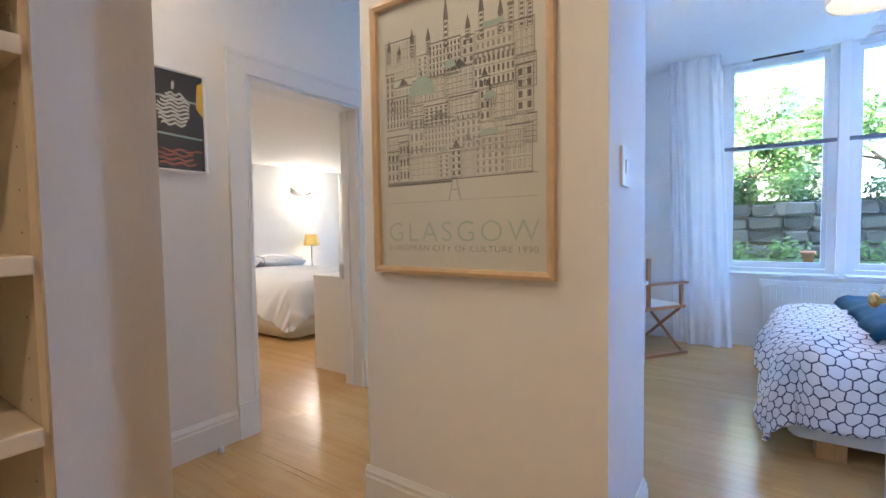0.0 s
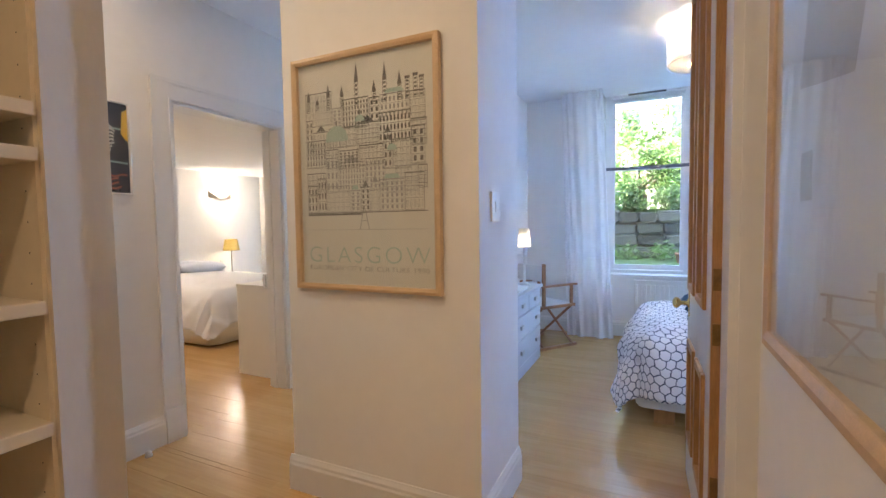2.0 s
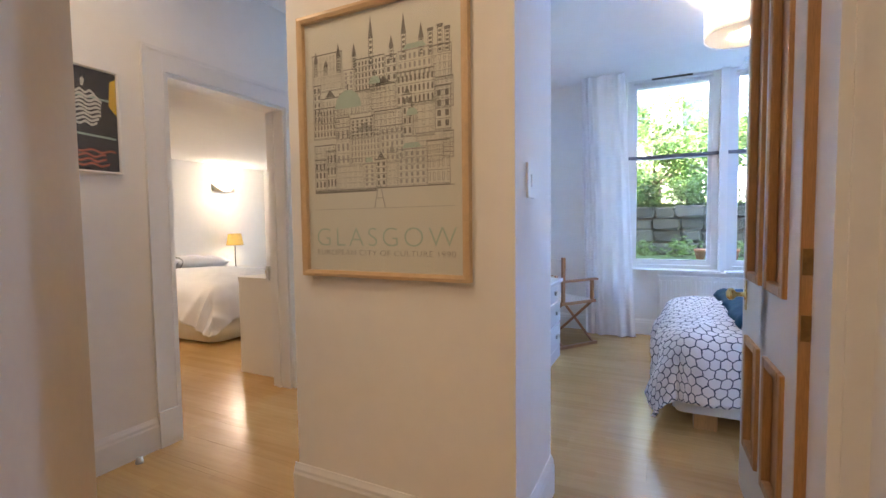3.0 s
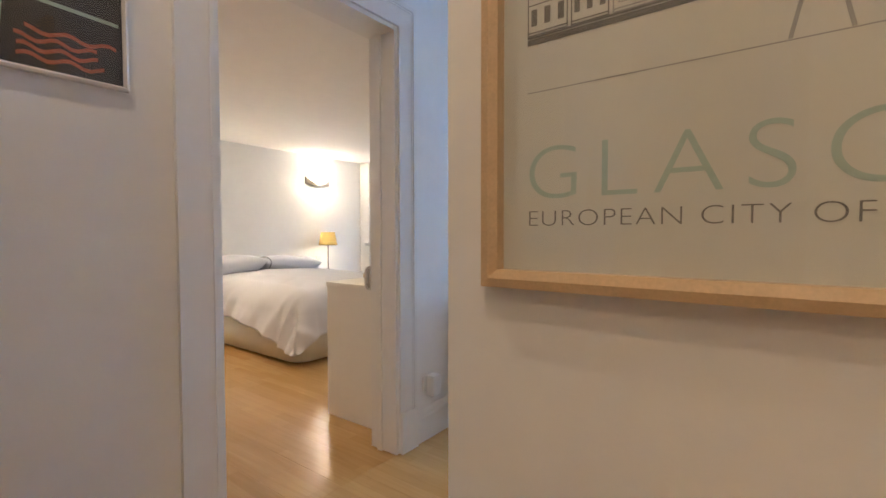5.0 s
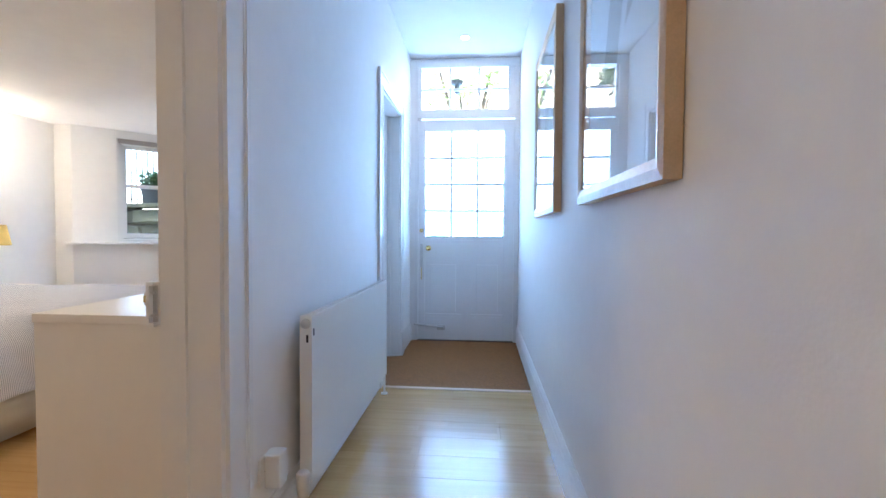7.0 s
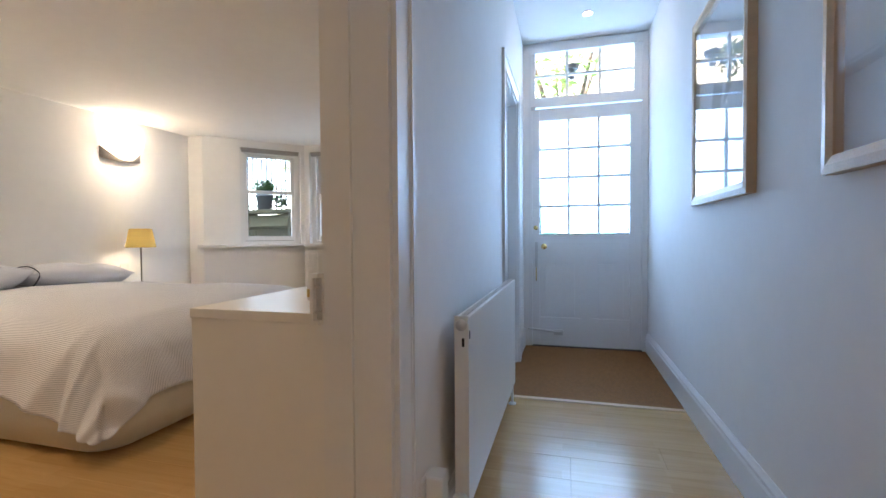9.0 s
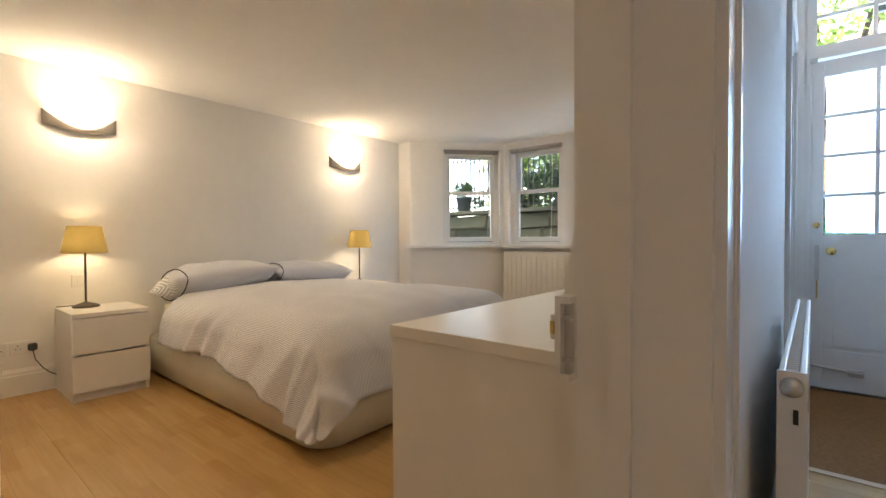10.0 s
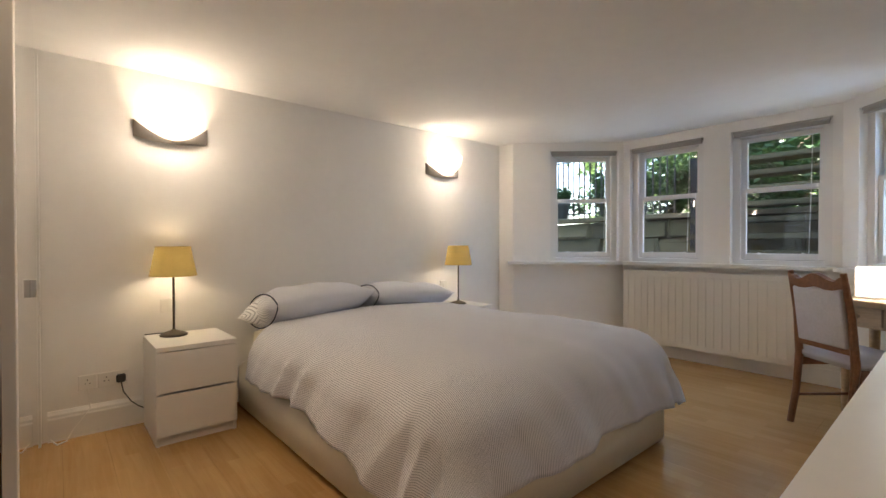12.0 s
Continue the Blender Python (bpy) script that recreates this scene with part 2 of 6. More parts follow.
GREYCLOTH = mat("grey_upholstery_linen", (0.60, 0.60, 0.66), 0.9, grain=0.08, bump=0.3, bscale=250)
STONE = mat("weathered_garden_stone", (0.085, 0.08, 0.065), 0.9, grain=0.35, scale=5, bump=0.8, bscale=25)
MOSS = mat("mossy_sandstone", (0.10, 0.085, 0.046), 0.9, grain=0.35, scale=4, bump=0.7, bscale=20)
LEAF = translucent("sunlit_leaf", (0.19, 0.29, 0.09), 0.5, 0.5, 0, 50)
LEAF2 = translucent("deep_green_leaf", (0.035, 0.10, 0.02), 0.3, 0.5, 0, 50)
BARK = mat("tree_bark", (0.09, 0.065, 0.045), 0.9, grain=0.3, scale=8, bump=0.8, bscale=30)
GRASS = mat("garden_soil_and_lawn", (0.07, 0.11, 0.03), 0.95, grain=0.4, scale=3, bump=0.6, bscale=30)
TERRACOTTA = mat("terracotta_pot", (0.42, 0.17, 0.09), 0.8, grain=0.15, scale=8)
LEAD = mat("grey_planter", (0.12, 0.13, 0.13), 0.7, grain=0.2, scale=8)
FACADE = mat("blond_sandstone_facade", (0.45, 0.40, 0.33), 0.9, grain=0.15, scale=2, bump=0.3)
BULB = glow("warm_lamp_bulb", (1.0, 0.85, 0.65), 4.0)


# ---- mesh helpers ----
def cuboid(bm, x0, x1, y0, y1, z0, z1, bevel=0.0, m=None):
    v = [bm.verts.new(p) for p in ((x0, y0, z0), (x1, y0, z0), (x1, y1, z0), (x0, y1, z0), (x0, y0, z1), (x1, y0, z1), (x1, y1, z1), (x0, y1, z1))]
    f = [bm.faces.new([v[i] for i in q]) for q in ((3, 2, 1, 0), (4, 5, 6, 7), (0, 1, 5, 4), (1, 2, 6, 5), (2, 3, 7, 6), (3, 0, 4, 7))]
    if bevel:
        r = bmesh.ops.bevel(bm, geom=list({e for q in f for e in q.edges}), offset=bevel, segments=2, affect='EDGES', profile=0.6)
        v = list({w for q in r["faces"] for w in q.verts} | {w for w in v if w.is_valid})
    if m is not None:
        bmesh.ops.transform(bm, matrix=m, verts=[w for w in v if w.is_valid])
    return bm


def box(x0, x1, y0, y1, z0, z1, bevel=0.0):
    return cuboid(bmesh.new(), x0, x1, y0, y1, z0, z1, bevel)


def lathe(profile, n=24, at=(0, 0, 0), axis='z'):
    """A turned body from (radius, height) pairs."""
    bm = bmesh.new()
    rings = []
    for r, h in profile:
        ring = []
        for i in range(n):
            a = 2 * math.pi * i / n
            c, s = r * math.cos(a), r * math.sin(a)
            p = (c, s, h) if axis == 'z' else ((c, h, s) if axis == 'y' else (h, c, s))
            ring.append(bm.verts.new(Vector(p) + Vector(at)))
        rings.append(ring)
    for a, b in zip(rings, rings[1:]):
        for i in range(n):
            bm.faces.new((a[i], a[(i + 1) % n], b[(i + 1) % n], b[i]))
    bm.faces.new(rings[0])
    bm.faces.new(rings[-1])
    bmesh.ops.recalc_face_normals(bm, faces=bm.faces)
    return bm


def tube(points, r=0.01, n=8):
    """A round bar along a line of points; r may be a list."""
    bm = bmesh.new()
    pts = [Vector(p) for p in points]
    rings = []
    for i, p in enumerate(pts):
        d = (pts[min(i + 1, len(pts) - 1)] - pts[max(i - 1, 0)]).normalized()
        u = d.cross(Vector((0.12, 0.31, 0.94))).normalized()
        w = d.cross(u)
        rr = r[i] if isinstance(r, (list, tuple)) else r
        rings.append([bm.verts.new(p + rr * (math.cos(2 * math.pi * k / n) * u + math.sin(2 * math.pi * k / n) * w)) for k in range(n)])
    for a, b in zip(rings, rings[1:]):
        for k in range(n):
            bm.faces.new((a[k], a[(k + 1) % n], b[(k + 1) % n], b[k]))
    bm.faces.new(rings[0])
    bm.faces.new(rings[-1])
    bmesh.ops.recalc_face_normals(bm, faces=bm.faces)
    return bm


def prism(outline, z0, z1):
    """An upright body over an outline of (x, y) corners."""
    bm = bmesh.new()
    lo = [bm.verts.new((x, y, z0)) for x, y in outline]
    hi = [bm.verts.new((x, y, z1)) for x, y in outline]
    bm.faces.new(lo)
    bm.faces.new(hi)
    for i in range(len(lo)):
        j = (i + 1) % len(lo)
        bm.faces.new((lo[i], lo[j], hi[j], hi[i]))
    bmesh.ops.recalc_face_normals(bm, faces=bm.faces)
    return bm


def moved(bm, m):
    bmesh.ops.transform(bm, matrix=m, verts=bm.verts)
    return bm


def part(name, bm, material, parent=None, label="", smooth=False):
    me = bpy.data.meshes.new(name)
    bm.to_mesh(me)
    bm.free()
    me.materials.append(material)
    if smooth:
        for p in me.polygons:
            p.use_smooth = True
    ob = new(name, me)
    ob.parent = parent
    if label:
        ob["label"] = label
    return ob


def thing(name, label, category, at=(0, 0, 0), group="", turn=0):
    ob = new(name)
    ob.empty_display_size = 0.1
    ob.matrix_world = pose(*at, 0, 0, turn)
    return tagged(ob, label, category, group)


def structure(name, bm, material, label, category, smooth=False):
    return tagged(part(name, bm, material, smooth=smooth), label, category, kind="structure")


def lettering(name, text, size, width, at, material, parent, rot=(90, 0, 0), thin=0.0, space=1.0):
    """Raised flat letters, scaled to a given width, standing in the plane that faces -y."""
    cu = bpy.data.curves.new(name, 'FONT')
    cu.body, cu.size, cu.extrude, cu.offset, cu.space_character = text, size, 0.0001, thin, space
    tmp = bpy.data.objects.new(name, cu)
    me = bpy.data.meshes.new_from_object(tmp)
    bpy.data.objects.remove(tmp)
    w = max(v.co.x for v in me.vertices) - min(v.co.x for v in me.vertices)
    for v in me.vertices:
        v.co.x *= width / w
    me.materials.append(material)
    ob = new(name, me)
    ob.matrix_world = pose(*at, *rot)
    ob.parent = parent
    return ob

# ---- setting ----
HALL_H, A_H, B_H, HALL_E = 2.74, 3.05, 2.20, 0.74


def pieced_wall(name, pieces, label, h=None):
    bm = bmesh.new()
    for p in pieces:
        cuboid(bm, *p)
    return structure(name, bm, WALL, label, "wall")


pieced_wall("wall_hall_west", [(-2.345, -2.20, -1.6, 1.70, 0, 3.1), (-2.345, -2.20, 1.70, 2.575, 2.06, 3.1), (-2.345, -2.20, 2.575, 4.50, 0, 3.1),
                               (-2.345, -2.20, 4.50, 5.20, 2.045, 3.1), (-2.345, -2.20, 5.20, 6.20, 0, 3.1)], "white painted hall wall with two door openings")
pieced_wall("wall_poster", [(-1.148, -0.165, 1.555, 2.08, 0, 3.1)], "white painted wall block that carries the city poster")
pieced_wall("wall_corridor_east", [(-1.148, -0.98, 2.08, 5.95, 0, 3.1)], "white painted corridor wall hung with pictures")
pieced_wall("wall_door_head", [(-0.165, 0.68, 1.555, 1.69, 2.50, 3.1), (0.68, 2.75, 1.555, 1.69, 0, 3.1)], "white wall over the bedroom doorway")
pieced_wall("wall_hall_east", [(HALL_E, 0.95, -1.75, 1.555, 0, 3.1)], "white painted hall wall with a framed print")
pieced_wall("wall_hall_south", [(-2.345, 0.95, -1.75, -1.6, 0, 3.1)], "plain white hall wall")
pieced_wall("wall_bedroom_east", [(2.60, 2.75, 1.69, 5.85, 0, 3.1)], "plain white bedroom wall")
AX = ((-0.091, 0.784), (0.856, 1.731))
EAST_END, E_SILL, E_HEAD = 5.36, 0.68, 2.82
# blind, unseen recess at x 2.04 to 2.50 is added for a fill lamp
pieced_wall("wall_bedroom_window", [(-0.98, -0.105, EAST_END, 5.80, 0, 3.1), (-0.105, 1.745, EAST_END, 5.80, 0, E_SILL), (-0.105, 1.745, EAST_END, 5.80, E_HEAD, 3.1),
                                    (0.784, 0.856, 5.47, 5.80, E_SILL, E_HEAD), (1.745, 2.04, EAST_END, 5.80, 0, 3.1), (2.04, 2.50, EAST_END, 5.80, 0, E_SILL), (2.04, 2.50, EAST_END, 5.80, E_HEAD, 3.1),
                                    (2.04, 2.50, 5.62, 5.80, E_SILL, E_HEAD), (2.50, 2.75, EAST_END, 5.80, 0, 3.1)], "white wall around tall sash windows")
pieced_wall("wall_front_door", [(-2.345, -0.98, 5.80, 5.95, 2.72, 3.1), (-2.20, -2.15, 5.78, 5.95, 0, 2.72)], "white wall head above the entrance")
pieced_wall("wall_west", [(-6.25, -6.10, 0.9, 6.08, 0, 2.9)], "white bedroom wall behind the bed")
pieced_wall("wall_wardrobe_side", [(-6.25, -2.345, 0.9, 1.05, 0, 2.9)], "plain white bedroom wall")
pieced_wall("wall_closet", [(-2.343, -2.301, 4.522, 5.178, 0, 2.024)], "plain white wall closing the side doorway")

# bay of the west bedroom: corner points of its inner face
BAY = [(-6.10, 5.93), (-5.90, 5.93), (-5.10, 6.78), (-3.34, 6.78), (-2.40, 5.84), (-2.345, 5.84)]
SILL, HEAD = 0.93, 2.11


def bay_run(bm, a, b, z0, z1, s0=0.0, s1=None, thick=0.22, inset=0.0):
    """A length of wall along a to b, thick outwards (to the left of a to b)."""
    a, b = Vector((*a, 0)), Vector((*b, 0))
    d = (b - a).normalized()
    n = Vector((-d.y, d.x, 0))
    s1 = (b - a).length if s1 is None else s1
    p = [a + d * s0 + n * inset, a + d * s1 + n * inset, a + d * s1 + n * thick, a + d * s0 + n * thick]
    lo, hi = [bm.verts.new((q.x, q.y, z0)) for q in p], [bm.verts.new((q.x, q.y, z1)) for q in p]
    bm.faces.new(lo[::-1])
    bm.faces.new(hi)
    for i in range(4):
        j = (i + 1) % 4
        bm.faces.new((lo[i], lo[j], hi[j], hi[i]))


bm = bmesh.new()
WINS = []
for i, (a, b) in enumerate(zip(BAY, BAY[1:])):
    L = math.dist(a, b)
    if i in (0, 4):
        bay_run(bm, a, b, 0, 2.6)
        continue
    bay_run(bm, a, b, 0, SILL)
    bay_run(bm, a, b, HEAD, 2.6)
    cuts = [(0.145, 0.825) if i == 3 else (L - 0.77, L - 0.05)] if i != 2 else [(0.07, 0.78), (1.0, 1.70)]
    s = 0
    for c0, c1 in cuts:
        bay_run(bm, a, b, SILL, HEAD, s, c0)
        WINS.append((a, b, c0, c1))
        s = c1
    bay_run(bm, a, b, SILL, HEAD, s, L)
bmesh.ops.recalc_face_normals(bm, faces=bm.faces)
structure("wall_bay", bm, WALL, "white bay wall with four sash windows", "wall")

# unseen mass added overhead and alongside to keep sun off the garden walls
pieced_wall("wall_sun_block", [(-16.0, 14.0, -1.8, 5.95, 3.16, 9.0), (-16.0, -6.26, -1.8, 5.90, 0, 3.16), (2.76, 14.0, -1.8, 5.90, 0, 3.16)], "plain unseen masonry of storeys above and neighbours, added to block the sun")
structure("ceiling", box(-2.345, 0.95, -1.75, 5.95, HALL_H, HALL_H + 0.1), CEIL, "plain white hall ceiling", "ceiling")
structure("ceiling", box(-0.98, 2.75, 1.62, 5.85, A_H, A_H + 0.1), CEIL, "plain white bedroom ceiling", "ceiling")
structure("ceiling", box(-6.25, -2.345, 0.9, 7.0, B_H, B_H + 0.1), CEIL, "low plain white bedroom ceiling", "ceiling")


def skirting(runs, name="baseboard", h=0.17):
    """Moulded skirting boards: each run is a line from a to b with the room on its right."""
    bm = bmesh.new()
    prof = [(0, 0), (0.018, 0), (0.018, h - 0.045), (0.014, h - 0.035), (0.014, h - 0.022), (0.007, h - 0.008), (0.004, h), (0, h)]
    for ax, ay, bx, by in runs:
        a, b = Vector((ax, ay, 0)), Vector((bx, by, 0))
        d = (b - a).normalized()
        n = Vector((d.y, -d.x, 0))
        ends = []
        for p in (a, b):
            ends.append([bm.verts.new(p + n * q + Vector((0, 0, z))) for q, z in prof])
        for k in range(len(prof)):
            j = (k + 1) % len(prof)
            bm.faces.new((ends[0][k], ends[0][j], ends[1][j], ends[1][k]))
        bm.faces.new(ends[0])
        bm.faces.new(ends[1])
    bmesh.ops.recalc_face_normals(bm, faces=bm.faces)
    return structure(name, bm, GLOSS, "white painted moulded skirting board", "baseboard")


skirting([(-2.20, -1.6, -2.20, 1.58), (-2.20, 2.70, -2.20, 4.39), (-2.20, 5.31, -2.20, 5.78)])
skirting([(-1.148, 5.78, -1.148, 1.555), (-1.166, 1.555, -0.147, 1.555), (-0.165, 1.537, -0.165, 2.08)])
skirting([(-0.98, EAST_END, 2.6, EAST_END), (HALL_E, 1.535, HALL_E, -1.6)])
skirting([(-6.10, 2.16, -6.10, 5.93), (-6.10, 5.93, -5.90, 5.93), (-5.90, 5.93, -5.10, 6.78), (-5.10, 6.78, -3.34, 6.78), (-3.34, 6.78, -2.40, 5.84), (-2.345, 5.84, -2.345, 2.70)])


def architrave(name, axis, at, side, o0, o1, top, w=0.12, plinth=True):
    """Moulded frame round a door opening on one wall face. side: +1 when the room lies on the positive side."""
    ob = structure(name, bmesh.new(), GLOSS, "white painted moulded door architrave", "trim")
    bm = bmesh.new()
    def bar(a0, a1, z0, z1, t):
        lo, hi = sorted((at - side * 0.004, at + side * t))
        if axis == 'x':
            cuboid(bm, lo, hi, a0, a1, z0, z1)
        else:
            cuboid(bm, a0, a1, lo, hi, z0, z1)
    # flat board, raised outer bead and inner bead, each butted to the next
    for a0, a1, inner in ((o0 - w, o0, 1), (o1, o1 + w, -1)):
        e, g = (a0, a1) if inner == 1 else (a1, a0)
        p = 0.20 if plinth else 0.0
        for f0, f1, t in ((0.0, 0.020, 0.019), (0.020, 0.030, 0.015), (0.030, w - 0.014, 0.013), (w - 0.014, w, 0.017)):
            q = sorted((e + inner * f0, e + inner * f1))
            bar(q[0], q[1], p, top + w - f0 if f0 < w - 0.02 else top + 0.014, t)
        if plinth:
            bar(a0, a1, 0, 0.20, 0.028)
    for f0, f1, t in ((0.0, 0.020, 0.019), (0.020, 0.030, 0.015), (0.030, w - 0.014, 0.013), (w - 0.014, w, 0.017)):
        k = w - f1
        bar(o0 - k, o1 + k, top + w - f1, top + w - f0, t + 0.0005)
    bm.to_mesh(ob.data)
    bm.free()
    return ob


architrave("trim", 'x', -2.20, 1, 1.70, 2.575, 2.06)
architrave("trim", 'x', -2.345, -1, 1.70, 2.575, 2.06)
architrave("trim", 'x', -2.20, 1, 4.50, 5.20, 2.045, 0.11)


def door_lining(name, y0, y1, top, x0=-2.349, x1=-2.196):
    bm = bmesh.new()
    cuboid(bm, x0, x1, y0 - 0.002, y0 + 0.02, 0, top)
    cuboid(bm, x0, x1, y1 - 0.02, y1 + 0.002, 0, top)
    cuboid(bm, x0, x1, y0 + 0.02, y1 - 0.02, top - 0.02, top + 0.002)
    cuboid(bm, x0 + 0.05, x0 + 0.08, y0 + 0.02, y0 + 0.032, 0, top - 0.02)
    cuboid(bm, x0 + 0.05, x0 + 0.08, y1 - 0.032, y1 - 0.02, 0, top - 0.02)
    return structure(name, bm, GLOSS, "white painted door lining with stop", "trim")


door_lining("trim", 1.70, 2.575, 2.06, -2.366)
door_lining("trim", 4.50, 5.20, 2.045)

# ---- windows and doors ----
def sash_window(name, m, w, z0, z1, meet, label, blind=False, dark_rail=False):
    """A two-sash sliding window in local x (width) and y (outwards): frame, sashes, panes, sill, catches."""
    ob = tagged(new(name), label, "window", kind="structure")
    ob.matrix_world = m
    bm = bmesh.new()
    fw = 0.05
    for x0, x1 in ((0, fw), (w - fw, w)):
        cuboid(bm, x0, x1, 0.06, 0.19, z0, z1)
    cuboid(bm, fw, w - fw, 0.06, 0.19, z1 - 0.05, z1)
    cuboid(bm, fw, w - fw, 0.06, 0.19, z0, z0 + 0.04)
    for x0, x1 in ((fw, fw + 0.012), (w - fw - 0.012, w - fw)):
        cuboid(bm, x0, x1, 0.06, 0.08, z0 + 0.04, z1 - 0.05)
    part("window_frame", bm, GLOSS, ob)
    st = 0.035
    for nm, y, a, b in (("lower_sash", 0.085, z0 + 0.045, meet + 0.02), ("upper_sash", 0.125, meet - 0.02, z1 - 0.055)):
        bm = bmesh.new()
        cuboid(bm, fw + 0.001, fw + 0.014 + st, y, y + 0.035, a, b, 0.004)
        cuboid(bm, w - fw - 0.014 - st, w - fw - 0.001, y, y + 0.035, a, b, 0.004)
        lo = 0.055 if nm == "lower_sash" else 0.04
        cuboid(bm, fw + 0.014 + st, w - fw - 0.014 - st, y, y + 0.035, a, a + lo, 0.004)
        cuboid(bm, fw + 0.014 + st, w - fw - 0.014 - st, y, y + 0.035, b - 0.04, b, 0.004)
        s = part(nm, bm, GLOSS, ob)
        g = part("pane", box(fw + 0.014 + st, w - fw - 0.014 - st, y + 0.016, y + 0.020, a + lo, b - 0.04), CLEAR, s)
        g.visible_shadow = False
    # shadow gap at the meeting rail, put in as a dark strip
    if dark_rail:
        part("rail_shadow_strip", box(0.004, w - 0.004, 0.055, 0.084, meet - 0.016, meet + 0.018), RAIL_SHADOW, ob, "dark grey strip standing in for the meeting rail shadow gap")
    for f in (0.28, 0.72):
        part("sash_lift", lathe([(0.004, 0), (0.012, 0.004), (0.012, 0.012), (0.006, 0.02)], 12, (w * f, 0.083, z0 + 0.09)), PLASTIC, ob)
    if blind:
        bm = bmesh.new()
        cuboid(bm, 0.02, w - 0.02, 0.0, 0.05, z1 - 0.024, z1 - 0.002)
        for k in range(4):
            cuboid(bm, 0.025, w - 0.025, 0.004, 0.046, z1 - 0.031 - 0.006 * k, z1 - 0.027 - 0.006 * k)
        part("raised_blind", bm, BLINDMAT, ob, "grey venetian blind drawn fully up")
        part("blind_cord", tube([(w * 0.82, 0.02, z1 - 0.06), (w * 0.81, 0.02, z1 - 0.5), (w * 0.79, 0.02, z0 + 0.1)], 0.0025, 5), PLASTIC, ob)
    return ob


# grey of the painted shadow gap, not a paint on the sash
RAIL_SHADOW = mat("rail_shadow_colour", (0.16, 0.17, 0.22), 0.5, grain=0.1)
BLINDMAT = mat("grey_blind_slats", (0.42, 0.39, 0.36), 0.5, grain=0.05)
for i, (x0, x1) in enumerate(AX):
    sash_window("window_%d" % (i + 1), pose(x0, 5.46, 0), x1 - x0, 0.70, 2.765, 1.905, "tall white timber sash window onto the garden", dark_rail=True)
    structure("trim", box(x0 - 0.013, x1 + 0.013, 5.335, 5.52, 0.684, 0.704, 0.004), GLOSS, "white painted window board", "trim")
    structure("trim", box(x0 + 0.24, x1 - 0.25, 5.506, 5.519, 2.722, 2.742), IRON, "dark slotted trickle vent on window head", "vent")
    structure("trim", box(x0 - 0.012, x1 + 0.012, 5.47, 5.70, 2.767, 2.818), GLOSS, "white painted board above the sash", "trim")
for i, (a, b, c0, c1) in enumerate(WINS):
    d = (Vector(b) - Vector(a)).normalized()
    p = Vector(a) + d * c0
    sash_window("window_%d" % (i + 3), pose(p.x, p.y, 0, 0, 0, math.degrees(math.atan2(d.y, d.x))), c1 - c0, SILL, HEAD, 1.585,
                "white sash window of the bay with raised blind", blind=True)
bm = bmesh.new()
for a, b in zip(BAY[1:], BAY[2:5]):
    bay_run(bm, a, b, SILL - 0.03, SILL + 0.004, -0.07, math.dist(a, b) + 0.07, 0.06, -0.10)
bmesh.ops.recalc_face_normals(bm, faces=bm.faces)
structure("window_sill", bm, GLOSS, "long white painted bay window board", "sill")


